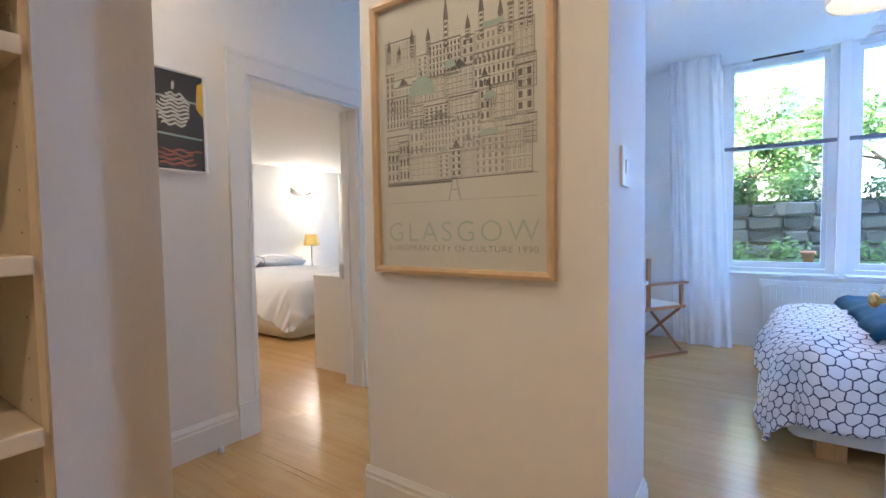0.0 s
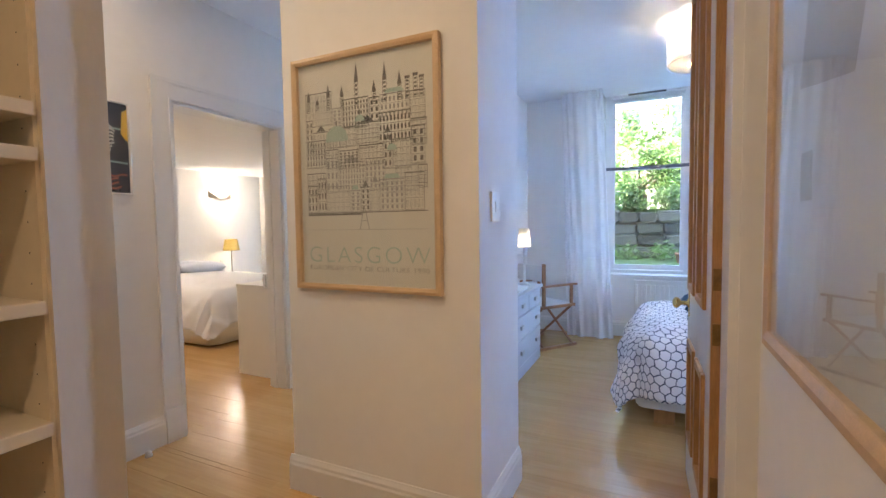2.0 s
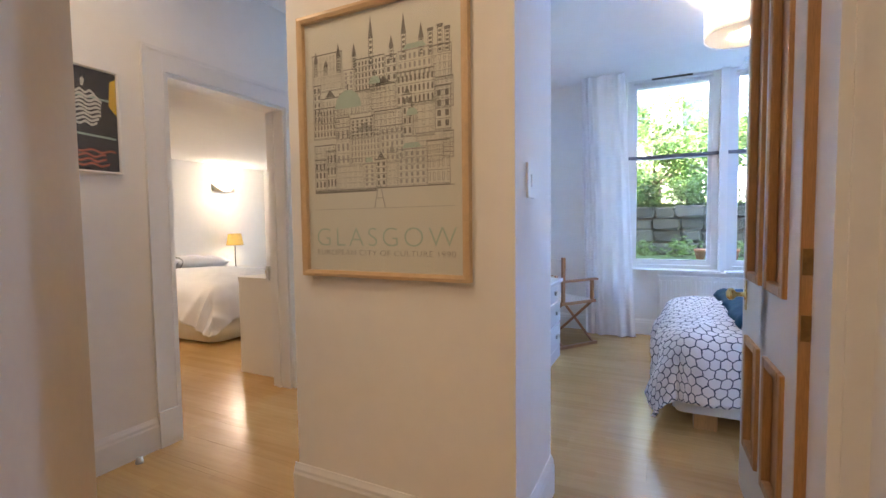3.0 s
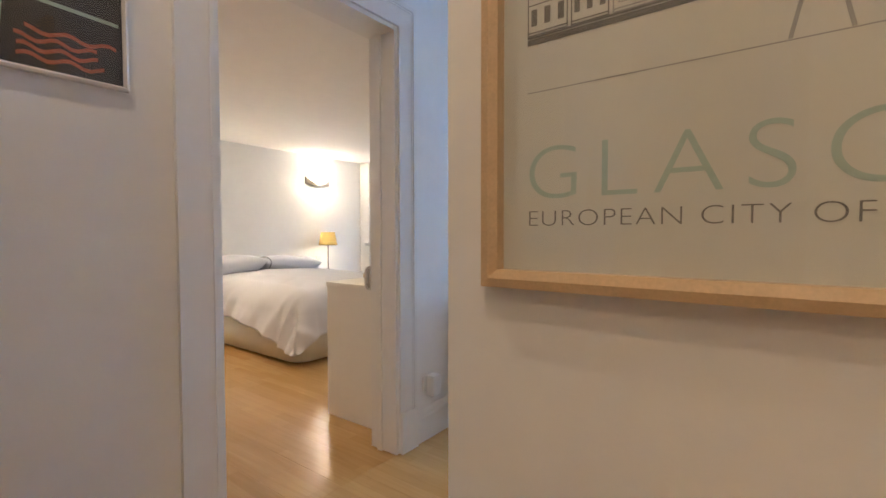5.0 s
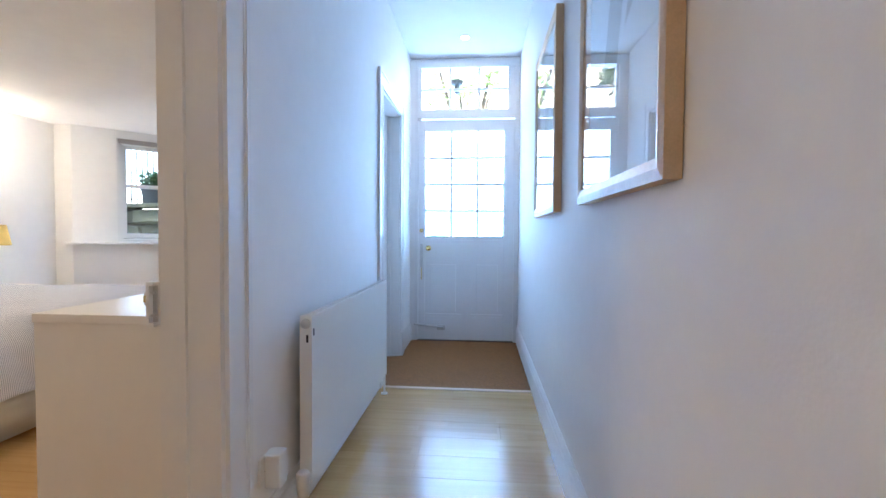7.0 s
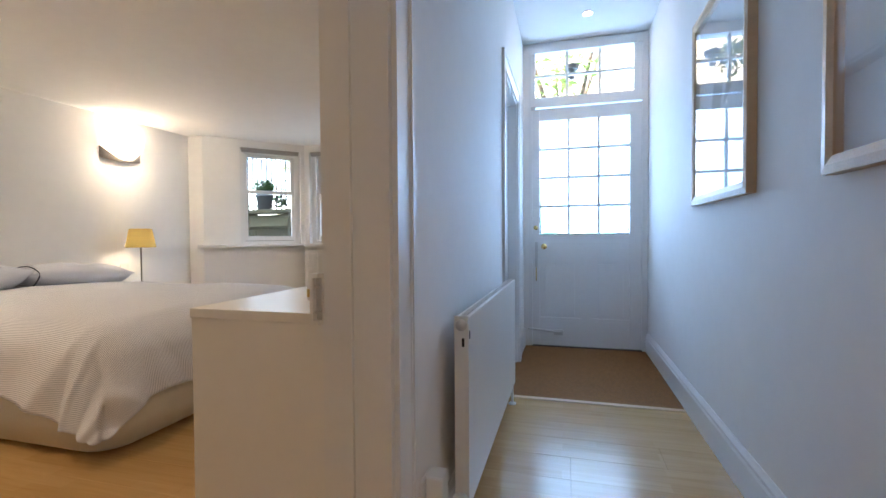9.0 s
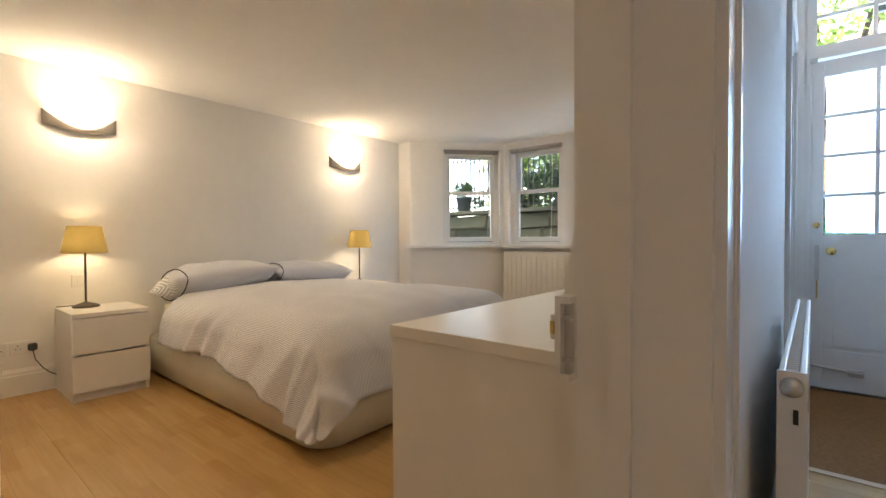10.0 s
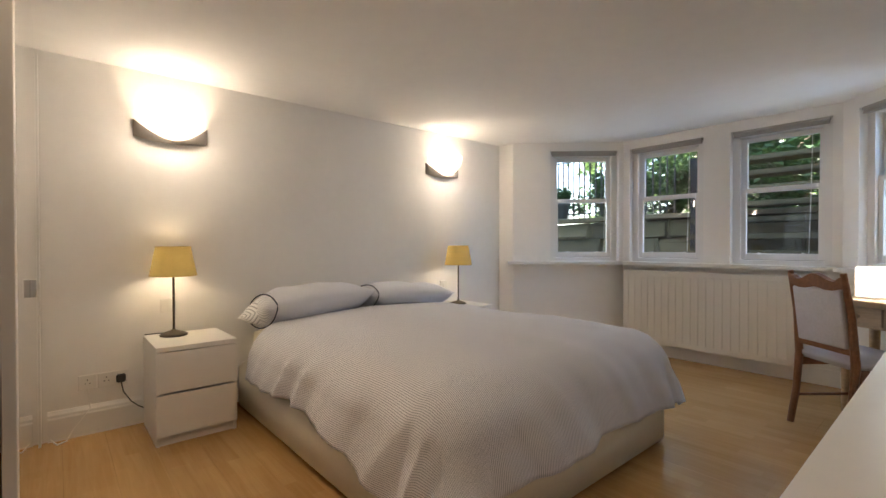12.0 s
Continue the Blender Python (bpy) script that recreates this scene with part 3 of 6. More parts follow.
def front_door():
    ob = tagged(new("door_1"), "white glazed entrance door with small panes", "door", kind="structure")
    ob.matrix_world = pose(-2.12, 5.80, 0)
    W, H = 0.925, 2.15
    gx0, gx1, gz0, gz1 = 0.065, 0.828, 1.016, 2.043
    bm = bmesh.new()
    cuboid(bm, 0, gx0, 0, 0.045, 0.01, H, 0.003)
    cuboid(bm, gx1, W, 0, 0.045, 0.01, H, 0.003)
    for z0, z1 in ((0.01, 0.24), (0.80, gz0), (gz1, H)):
        cuboid(bm, gx0, gx1, 0.0, 0.045, z0, z1)
    cuboid(bm, 0.42, 0.52, 0.0, 0.045, 0.24, 0.80)
    cuboid(bm, gx0, gx1, 0.014, 0.036, 0.24, 0.80)
    part("leaf", bm, GLOSS, ob)
    for x0, x1 in ((gx0, 0.42), (0.52, gx1)):
        bm = bmesh.new()
        cuboid(bm, x0 + 0.05, x1 - 0.05, 0.004, 0.014, 0.29, 0.75, 0.004)
        for z in (0.24, 0.775):
            cuboid(bm, x0, x1, 0.002, 0.014, z, z + 0.025)
        part("panel", bm, GLOSS, ob)
    bm = bmesh.new()
    for k in range(1, 3):
        x = gx0 + (gx1 - gx0) * k / 3
        cuboid(bm, x - 0.011, x + 0.011, 0.006, 0.038, gz0, gz1)
    for k in range(1, 4):
        z = gz0 + (gz1 - gz0) * k / 4
        cuboid(bm, gx0, gx1, 0.008, 0.036, z - 0.011, z + 0.011)
    part("glazing_bars", bm, GLOSS, ob)
    for i in range(3):
        for k in range(4):
            x, z = gx0 + (gx1 - gx0) * i / 3, gz0 + (gz1 - gz0) * k / 4
            part("pane", box(x + 0.011, x + (gx1 - gx0) / 3 - 0.011, 0.020, 0.024, z + 0.011, z + (gz1 - gz0) / 4 - 0.011), FROST, ob).visible_shadow = False
    part("knob", lathe([(0.006, 0), (0.012, -0.02), (0.026, -0.035), (0.026, -0.05), (0.012, -0.058)], 16, (0.105, 0, 0.91), 'y'), BRASS, ob, "dull brass knob", smooth=True)
    part("deadlock", lathe([(0.02, 0), (0.02, -0.006), (0.012, -0.010)], 16, (0.03, 0, 1.08), 'y'), BRASS, ob)
    part("latch_case", box(0.022, 0.047, -0.02, 0, 0.72, 0.95, 0.004), STEEL, ob)
    part("key", box(0.030, 0.040, -0.03, -0.02, 0.60, 0.72, 0.002), BRASS, ob)
    part("foot_bolt", tube([(-0.04, -0.015, 0.16), (0.26, -0.015, 0.135)], 0.009, 8), STEEL, ob)
    part("bolt_guide", box(0.19, 0.27, -0.02, 0.0, 0.11, 0.155, 0.004), STEEL, ob)
    part("closer_pin", box(-0.01, 0.03, -0.03, 0.0, 2.02 + 0.12, 2.17, 0.004), STEEL, ob)
    # frame and fanlight
    fr = tagged(new("door_frame"), "white entrance frame with six-pane fanlight above", "door frame", kind="structure")
    fr.matrix_world = pose(-2.12, 5.80, 0)
    bm = bmesh.new()
    cuboid(bm, -0.035, 0.0, -0.02, 0.09, 0, 2.72)
    cuboid(bm, W, W + 0.044, -0.02, 0.09, 0, 2.72)
    cuboid(bm, 0, W, -0.02, 0.09, H + 0.012, 2.245)
    cuboid(bm, 0, W, -0.02, 0.09, 2.645, 2.72)
    cuboid(bm, 0, 0.025, 0, 0.06, 2.245, 2.645)
    cuboid(bm, W - 0.065, W, 0, 0.06, 2.245, 2.645)
    part("frame", bm, GLOSS, fr)
    bm = bmesh.new()
    for k in range(1, 3):
        x = 0.025 + (W - 0.09) * k / 3
        cuboid(bm, x - 0.011, x + 0.011, 0.01, 0.04, 2.245, 2.645)
    cuboid(bm, 0.025, W - 0.065, 0.012, 0.038, 2.434, 2.456)
    part("glazing_bars", bm, GLOSS, fr)
    for i in range(3):
        for k in range(2):
            x, z = 0.025 + (W - 0.09) * i / 3, 2.245 + 0.20 * k
            part("pane", box(x + 0.011, x + (W - 0.09) / 3 - 0.011, 0.022, 0.026, z + 0.01, z + 0.19), CLEAR, fr).visible_shadow = False
    part("threshold", box(0, W, -0.03, 0.10, 0.0, 0.012), IRON, fr, "dark metal threshold")
    part("outside_lamp", lathe([(0.02, 2.64), (0.07, 2.62), (0.06, 2.58), (0.03, 2.57), (0.03, 2.50), (0.02, 2.49)], 12, (0.35, 0.3, 0)), IRON, fr, "dark outside lantern seen through the fanlight")


front_door()


def panelled_door():
    """Old four-panel bedroom door, white with stripped pine mouldings, standing open into the room."""
    ob = tagged(new("door_2"), "open white door with stripped pine panel mouldings and brass knob", "door", kind="structure")
    ob.matrix_world = pose(0.668, 1.70, 0, 0, 0, 91.6)
    W, H, T = 0.80, 2.46, 0.044
    cols = ((0.11, 0.355), (0.445, 0.69))
    rows = ((0.24, 0.72), (0.96, 2.32))
    bm = bmesh.new()
    cuboid(bm, 0, 0.11, 0, T, 0.008, H)
    cuboid(bm, 0.69, W, 0, T, 0.008, H)
    cuboid(bm, 0.355, 0.445, 0.0, T, 0.24, 2.32)
    for z0, z1 in ((0.008, 0.24), (0.72, 0.96), (2.32, H)):
        cuboid(bm, 0.11, 0.69, 0, T, z0, z1)
    part("leaf", bm, DOORWHITE, ob)
    for x0, x1 in cols:
        for z0, z1 in rows:
            part("panel", box(x0, x1, 0.016, 0.028, z0, z1), PINE, ob)
            bm = bmesh.new()
            for a0, a1, c0, c1 in ((x0, x0 + 0.035, z0, z1), (x1 - 0.035, x1, z0, z1), (x0 + 0.035, x1 - 0.035, z0, z0 + 0.035), (x0 + 0.035, x1 - 0.035, z1 - 0.035, z1)):
                cuboid(bm, a0, a1, T - 0.016, T + 0.014, c0, c1, 0.006)
                cuboid(bm, a0, a1, -0.006, 0.016, c0, c1, 0.004)
            part("moulding", bm, PINE, ob)
    part("hinge_edge", box(-0.003, 0.0, 0.002, T - 0.002, 0.01, H - 0.002), PINE, ob, "bare pine door edge")
    for z in (0.32, 0.86, 1.05, 2.1):
        part("hinge", box(-0.006, -0.003, 0.006, T - 0.006, z, z + 0.075), OLDBRASS, ob, "aged brass butt hinge")
    part("knob", lathe([(0.024, T), (0.024, T + 0.006), (0.010, T + 0.01), (0.010, T + 0.035), (0.027, T + 0.05), (0.027, T + 0.064), (0.012, T + 0.074)], 20, (0.735, 0, 0.885), 'y'), BRASS, ob, smooth=True)
    part("rosette", box(0.715, 0.755, T, T + 0.004, 0.82, 0.95, 0.0015), BRASS, ob)


DOORWHITE = mat("cream_door_paint", (0.62, 0.58, 0.53), 0.35, grain=0.03)
panelled_door()
bm = bmesh.new()
cuboid(bm, 0.655, 0.682, 1.535, 1.70, 0, 2.5)
cuboid(bm, 0.682, 0.74, 1.535, 1.555, 0, 2.6)
cuboid(bm, 0.682, 0.698, 1.527, 1.535, 0, 2.6)
structure("trim", bm, GLOSS, "cream painted bedroom door jamb and architrave", "trim")
keep = thing("lock_keep", "cream painted rim lock keeper on the door lining", "lock keeper", (-2.383, 2.528, 0.797))
bm = bmesh.new()
cuboid(bm, 0.0, 0.021, 0.018, 0.026, 0.0, 0.118)
cuboid(bm, 0.0, 0.021, 0.0, 0.018, 0.108, 0.118)
cuboid(bm, 0.0, 0.021, 0.0, 0.018, 0.0, 0.010)
cuboid(bm, 0.0, 0.008, 0.0, 0.018, 0.010, 0.108)
part("case", bm, GLOSS, keep, "cream painted metal case")
part("backing", box(0.008, 0.021, 0.015, 0.018, 0.010, 0.108), STEEL, keep)
part("bar", box(0.009, 0.021, 0.004, 0.015, 0.086, 0.092), STEEL, keep)
part("bar", box(0.009, 0.021, 0.004, 0.015, 0.026, 0.032), STEEL, keep)
part("latch", box(-0.010, 0.0, 0.004, 0.020, 0.055, 0.092, 0.004), GLOSS, keep)
part("latch_bolt", box(-0.008, -0.002, 0.001, 0.004, 0.064, 0.082), BRASS, keep)


# ---- ground outside ----
structure("ground", box(-400, 400, 6.95, 400, -0.3, 0.0), GRASS, "damp garden soil and lawn", "ground")
structure("foundation", box(-6.25, 2.75, -1.75, 7.0, -0.3, -0.03), SUBFLOOR, "dark solid subfloor under the flat", "floor")

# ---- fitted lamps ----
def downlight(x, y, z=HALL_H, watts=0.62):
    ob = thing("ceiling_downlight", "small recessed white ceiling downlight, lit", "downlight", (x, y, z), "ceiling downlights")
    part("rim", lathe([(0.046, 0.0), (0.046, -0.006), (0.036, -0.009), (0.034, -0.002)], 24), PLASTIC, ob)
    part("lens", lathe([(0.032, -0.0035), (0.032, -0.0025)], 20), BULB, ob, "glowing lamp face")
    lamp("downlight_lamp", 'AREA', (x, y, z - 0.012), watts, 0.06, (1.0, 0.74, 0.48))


for x, y, watts in ((-1.66, 5.34, 0.14), (-1.66, 1.00, 0.30), (-0.62, 0.45, 0.37), (0.25, -0.75, 0.62)):
    downlight(x, y, HALL_H, watts)
# unseen fixture, inferred from the bright floor and chest front near the doorway
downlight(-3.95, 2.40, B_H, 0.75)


def sconce(y):
    """Plaster quarter-bowl uplighter in a grey metal cradle on the west wall."""
    ob = thing("wall_sconce", "curved metal uplighter wall sconce with glowing bowl", "wall light", (-6.10, y, 1.845), "bedroom sconces")
    bm = bmesh.new()
    N, M = 20, 8
    grid = []
    for i in range(N + 1):
        a = math.pi * i / N
        row = []
        for j in range(M + 1):
            b = 0.5 * math.pi * j / M
            row.append(bm.verts.new((0.012 + 0.19 * math.sin(a) * math.cos(b), -0.195 * math.cos(a), 0.13 - 0.185 * math.sin(a) * math.sin(b))))
        grid.append(row)
    for i in range(N):
        for j in range(M):
            q = [grid[i][j], grid[i + 1][j], grid[i + 1][j + 1], grid[i][j + 1]]
            if len({tuple(round(c, 5) for c in v.co) for v in q}) == 4:
                bm.faces.new(q)
    bmesh.ops.remove_doubles(bm, verts=bm.verts, dist=0.0005)
    part("bowl", bm, SCONCE, ob, "white opal glass bowl", True)
    bm = bmesh.new()
    top, bot = [], []
    for i in range(13):
        u = -1 + 2 * i / 12
        zt = 0.050 - 0.120 * math.cos(u * math.pi / 2)
        top.append((0.21 * u, zt))
        bot.append((0.208 * u, -0.055 - 0.022 * math.cos(u * math.pi / 2)))
    g = [bm.verts.new((0.0, y2, z2)) for y2, z2 in bot]
    f2 = [bm.verts.new((0.012 + 0.075 * math.cos(0.5 * math.pi * abs(y2) / 0.21), y2, z2)) for y2, z2 in top]
    g2 = [bm.verts.new((0.012 + 0.065 * math.cos(0.5 * math.pi * abs(y2) / 0.21), y2, z2)) for y2, z2 in bot]
    for i in range(12):
        bm.faces.new((f2[i], f2[i + 1], g2[i + 1], g2[i]))
        bm.faces.new((g[i], g[i + 1], g2[i + 1], g2[i]))
    for k in (0, 12):
        wall_top = bm.verts.new((0.0, top[k][0], top[k][1]))
        bm.faces.new((wall_top, f2[k], g2[k], g[k]))
    bmesh.ops.recalc_face_normals(bm, faces=bm.faces)
    part("cradle", bm, CRADLE, ob, "satin grey metal cradle", True)
    part("bulb", lathe([(0.01, 0.02), (0.022, 0.04), (0.022, 0.08), (0.008, 0.10)], 12, (0.06, 0, 0)), BULB, ob, "lit bulb")
    lamp("sconce_lamp", 'POINT', (-6.10 + 0.16, y, 1.845 + 0.01), 1.08, 0.06)


SCONCE = translucent("opal_glass", (0.90, 0.86, 0.78), 0.44, 0.4, 0, 50)
CRADLE = mat("satin_grey_metal", (0.45, 0.41, 0.36), 0.45, 0.3, grain=0.05, scale=20)
sconce(2.778)
sconce(5.095)


def table_lamp(x, y, z, label):
    ob = thing("table_lamp", label, "table lamp", (x, y, z), "bedside lamps")
    part("base", lathe([(0.075, 0), (0.078, 0.008), (0.06, 0.02), (0.02, 0.032), (0.008, 0.04)], 24), IRON, ob, "dark bronze foot", True)
    part("stem", tube([(0, 0, 0.035), (0, 0, 0.39)], 0.0065, 10), IRON, ob)
    bm = bmesh.new()
    n = 32
    lo, hi = [], []
    for i in range(n):
        a = 2 * math.pi * i / n
        lo.append(bm.verts.new((0.130 * math.cos(a), 0.130 * math.sin(a), 0.372)))
        hi.append(bm.verts.new((0.098 * math.cos(a), 0.096 * math.sin(a), 0.552)))
    for i in range(n):
        bm.faces.new((lo[i], lo[(i + 1) % n], hi[(i + 1) % n], hi[i]))
    part("shade", bm, SHADE, ob, "ochre linen drum shade, lit", True)
    for z1, r in ((0.372, 0.1305), (0.552, 0.0965)):
        part("shade_ring", tube([(r * math.cos(a), r * math.sin(a), z1) for a in [2 * math.pi * k / 32 for k in range(33)]], 0.002, 6), BRASS, ob)
    part("bulb", lathe([(0.012, 0.385), (0.02, 0.41), (0.028, 0.44), (0.018, 0.475), (0.005, 0.482)], 14), BULB, ob, smooth=True)
    lamp("table_lamp_light", 'POINT', (x, y, z + 0.455), 0.25, 0.045, (1.0, 0.79, 0.44))
    part("flex", tube([(-0.07, -0.02, 0.008), (-0.11, -0.08, 0.006), (-0.105, -0.14, 0.006)], 0.003, 6), BLACK, ob)


table_lamp(-5.94, 2.755, 0.55, "bronze bedside lamp with ochre shade, lit, on a nightstand")
table_lamp(-5.86, 5.09, 0.55, "bronze bedside lamp with ochre shade, lit, beyond the bed")


# ---- daylight through the obscured door glass and a fill lamp in an unseen recess ----
def sky_panel(name, at, aim, w, h, watts, colour):
    d = bpy.data.lights.new(name, 'AREA')
    d.shape, d.size, d.size_y, d.energy, d.color = 'RECTANGLE', w, h, watts, colour
    new(name, d).matrix_world = look(at, aim)


sky_panel("door_daylight", (-1.62, 6.75, 1.50), (-1.62, 0, 1.50), 1.6, 2.0, 9.6, (0.34, 0.59, 1.0))
# no window here: added lamp in an unseen recess brightens the east bedroom
sky_panel("window_daylight", (2.27, 5.60, 1.80), (2.27, 0, 1.60), 0.42, 2.0, 7.5, (0.28, 0.49, 1.0))

for wa, wb, wc0, wc1 in WINS:
    wd = (Vector(wb) - Vector(wa)).normalized()
    wp = Vector(wa) + wd * (wc0 + wc1) / 2
    sky_panel("bay_daylight", (wp.x - wd.y * 0.07, wp.y + wd.x * 0.07, 1.52), (wp.x + wd.y * 3, wp.y - wd.x * 3, 0.4), wc1 - wc0 - 0.1, 1.05, BAY_SKY, (0.80, 0.90, 1.0))

# ---- west bedroom ----
def rounded(x0, x1, y0, y1, r, n=6):
    out = []
    for cx, cy, a0 in ((x1 - r, y1 - r, 0), (x0 + r, y1 - r, 90), (x0 + r, y0 + r, 180), (x1 - r, y0 + r, 270)):
        for k in range(n + 1):
            a = radians(a0 + 90 * k / n)
            out.append((cx + r * math.cos(a), cy + r * math.sin(a)))
    return out


def soften(bm, off, seg=3):
    e = [q for q in bm.edges if len(q.link_faces) == 2 and q.calc_face_angle(0) > 0.6]
    bmesh.ops.bevel(bm, geom=e, offset=off, segments=seg, affect='EDGES')
    return bm


def drape(name, x0, x1, y0, y1, top, hang, material, parent, seed, label, flare=0.10, step=0.024, open_head=True, puff=0.05, edge=0.07, foot=None):
    """A quilt laid over the rectangle x0..x1, y0..y1, hanging over its sides in folds; UVs follow the cloth in metres."""
    bm = bmesh.new()
    uvl = bm.loops.layers.uv.new("cloth")
    us = np.arange(x0 if open_head else x0 - hang, x1 + (foot or hang) + 1e-6, step)
    vs = np.arange(y0 - hang, y1 + hang + 1e-6, step)
    grid = []
    for u in us:
        row = []
        for v in vs:
            cx, cy = min(max(u, x0), x1), min(max(v, y0), y1)
            dx, dy = u - cx, v - cy
            d = (abs(dx) ** 3 + abs(dy) ** 3) ** (1 / 3)
            ex = min(u - x0 if not open_head else 9, x1 - u, v - y0, y1 - v)
            z = top
            if d < 1e-6:
                z += puff * (1 - math.exp(-max(ex, 0) / 0.25))
                z += 0.022 * noise.noise(Vector((u * 2.3, v * 2.3, seed))) + 0.010 * noise.noise(Vector((u * 6, v * 5, seed + 4)))
                # creases that run in from the nearest sides
                z += 0.018 * noise.noise(Vector(((u - v) * 9, (u + v) * 1.4, seed + 9))) * math.exp(-max(ex, 0) / 0.5)
                z += 0.007 * (0.3 - abs(noise.noise(Vector(((u + v) * 11, (u - v) * 4, seed + 6)))))
                z += 0.045 * (0.25 - abs(noise.noise(Vector(((u + 0.6 * v) * 3.1, (v - 0.7 * u) * 1.3, seed + 2))))) * math.exp(-max(ex, 0) / 0.7)
                p = Vector((u, v, z))
            else:
                n = Vector((dx, dy, 0)).normalized()
                corner = 2 * abs(n.x * n.y)
                along = (u if abs(dy) > abs(dx) else v) * 1.0 + (math.atan2(dy, dx) * 0.25)
                r = edge
                arc = r * math.pi / 2
                if d < arc:
                    a = d / r
                    out, down = r * math.sin(a), r * (1 - math.cos(a))
                else:
                    out, down = r + (d - arc) * (flare + 0.30 * corner), r + (d - arc) * (0.985 - 0.05 * corner)
                w = min(d / 0.25, 1.0)
                fold = noise.noise(Vector((along * 5.5, seed * 3.1, d * 0.8))) * 0.075 + noise.noise(Vector((along * 13 + d * 5, seed, d * 1.5))) * 0.030
                out += w * (max(fold, -0.035) + 0.025)
                base = top + 0.022 * noise.noise(Vector((cx * 2.3, cy * 2.3, seed))) + 0.010 * noise.noise(Vector((cx * 6, cy * 5, seed + 4)))
                base += 0.012 * noise.noise(Vector(((cx - cy) * 9, (cx + cy) * 1.4, seed + 9)))
                down += w * 0.014 * noise.noise(Vector((along * 3, 7, seed)))
                p = Vector((cx, cy, base - down)) + n * out
                p.z = max(p.z, 0.012)
            row.append(bm.verts.new(p))
        grid.append(row)
    for i in range(len(us) - 1):
        for j in range(len(vs) - 1):
            f = bm.faces.new((grid[i][j], grid[i + 1][j], grid[i + 1][j + 1], grid[i][j + 1]))
            f.smooth = True
            for l, (a, b) in zip(f.loops, ((i, j), (i + 1, j), (i + 1, j + 1), (i, j + 1))):
                l[uvl].uv = (us[a], vs[b])
    ob = part(name, bm, material, parent, label)
    so = ob.modifiers.new("thickness", 'SOLIDIFY')
    so.thickness, so.offset = 0.02, -1
    return ob


def pillow(x, y, z, w, d, h, turn, tilt, seed):
    bm = bmesh.new()
    uvl = bm.loops.layers.uv.new("cloth")
    n = 22
    rings = {}
    for s in (1, -1):
        for i in range(n + 1):
            for j in range(n + 1):
                a, b = -1 + 2 * i / n, -1 + 2 * j / n
                e = (1 - abs(a) ** 2.2) ** 0.75 * (1 - abs(b) ** 3.6) ** 0.48
                k = 1 - 0.10 * (1 - abs(a)) * abs(b) ** 4 - 0.02
                zz = s * h * 0.5 * e + 0.022 * noise.noise(Vector((a * 2.5, b * 2.5, seed + s))) * e
                rings[(s, i, j)] = bm.verts.new((a * w / 2 * (1 - 0.06 * (1 - b * b)), b * d / 2 * k, zz))
        for i in range(n):
            for j in range(n):
                f = bm.faces.new([rings[(s, p, q)] for p, q in ((i, j), (i + 1, j), (i + 1, j + 1), (i, j + 1))][::s])
                f.smooth = True
                for l in f.loops:
                    l[uvl].uv = (l.vert.co.x, l.vert.co.y)
    bmesh.ops.remove_doubles(bm, verts=bm.verts, dist=0.0004)
    ob = part("pillow", bm, STRIPES)
    ob.matrix_world = pose(x, y, z, tilt, 0, turn)
    tagged(ob, "plump pillow in grey striped white cotton", "pillow", "pillows on the bed")
    prof = lambda f: (1 - abs(f) ** 2.2) ** 0.75
    pts = [(w / 2 * f * 0.97, -d / 2 * 0.80, s * (h * 0.5 * (1 - 0.8 ** 3.6) ** 0.48 * prof(f * 0.99) + 0.006)) for s, fs in ((1, range(-10, 11)), (-1, range(10, -11, -1))) for f in [k / 10 for k in fs]]
    part("piping", tube(pts, 0.004, 6), PIPING, ob, "navy piping along the pillow border")
    return ob


def west_bed():
    ob = thing("double_bed", "cream divan bed under a rumpled striped quilt", "bed", (-4.97, 4.0, 0))
    ob.matrix_world = Matrix.Identity(4)
    part("divan_base", soften(prism(rounded(-6.06, -3.81, 3.13, 4.87, 0.16, 8), 0.02, 0.30), 0.02), DIVAN, ob, "cream upholstered divan base", True)
    part("mattress", soften(prism(rounded(-6.05, -3.90, 3.21, 4.79, 0.22), 0.30, 0.56), 0.05), SHEET, ob, "mattress in a cream fitted sheet", True)
    return ob




west_bed()


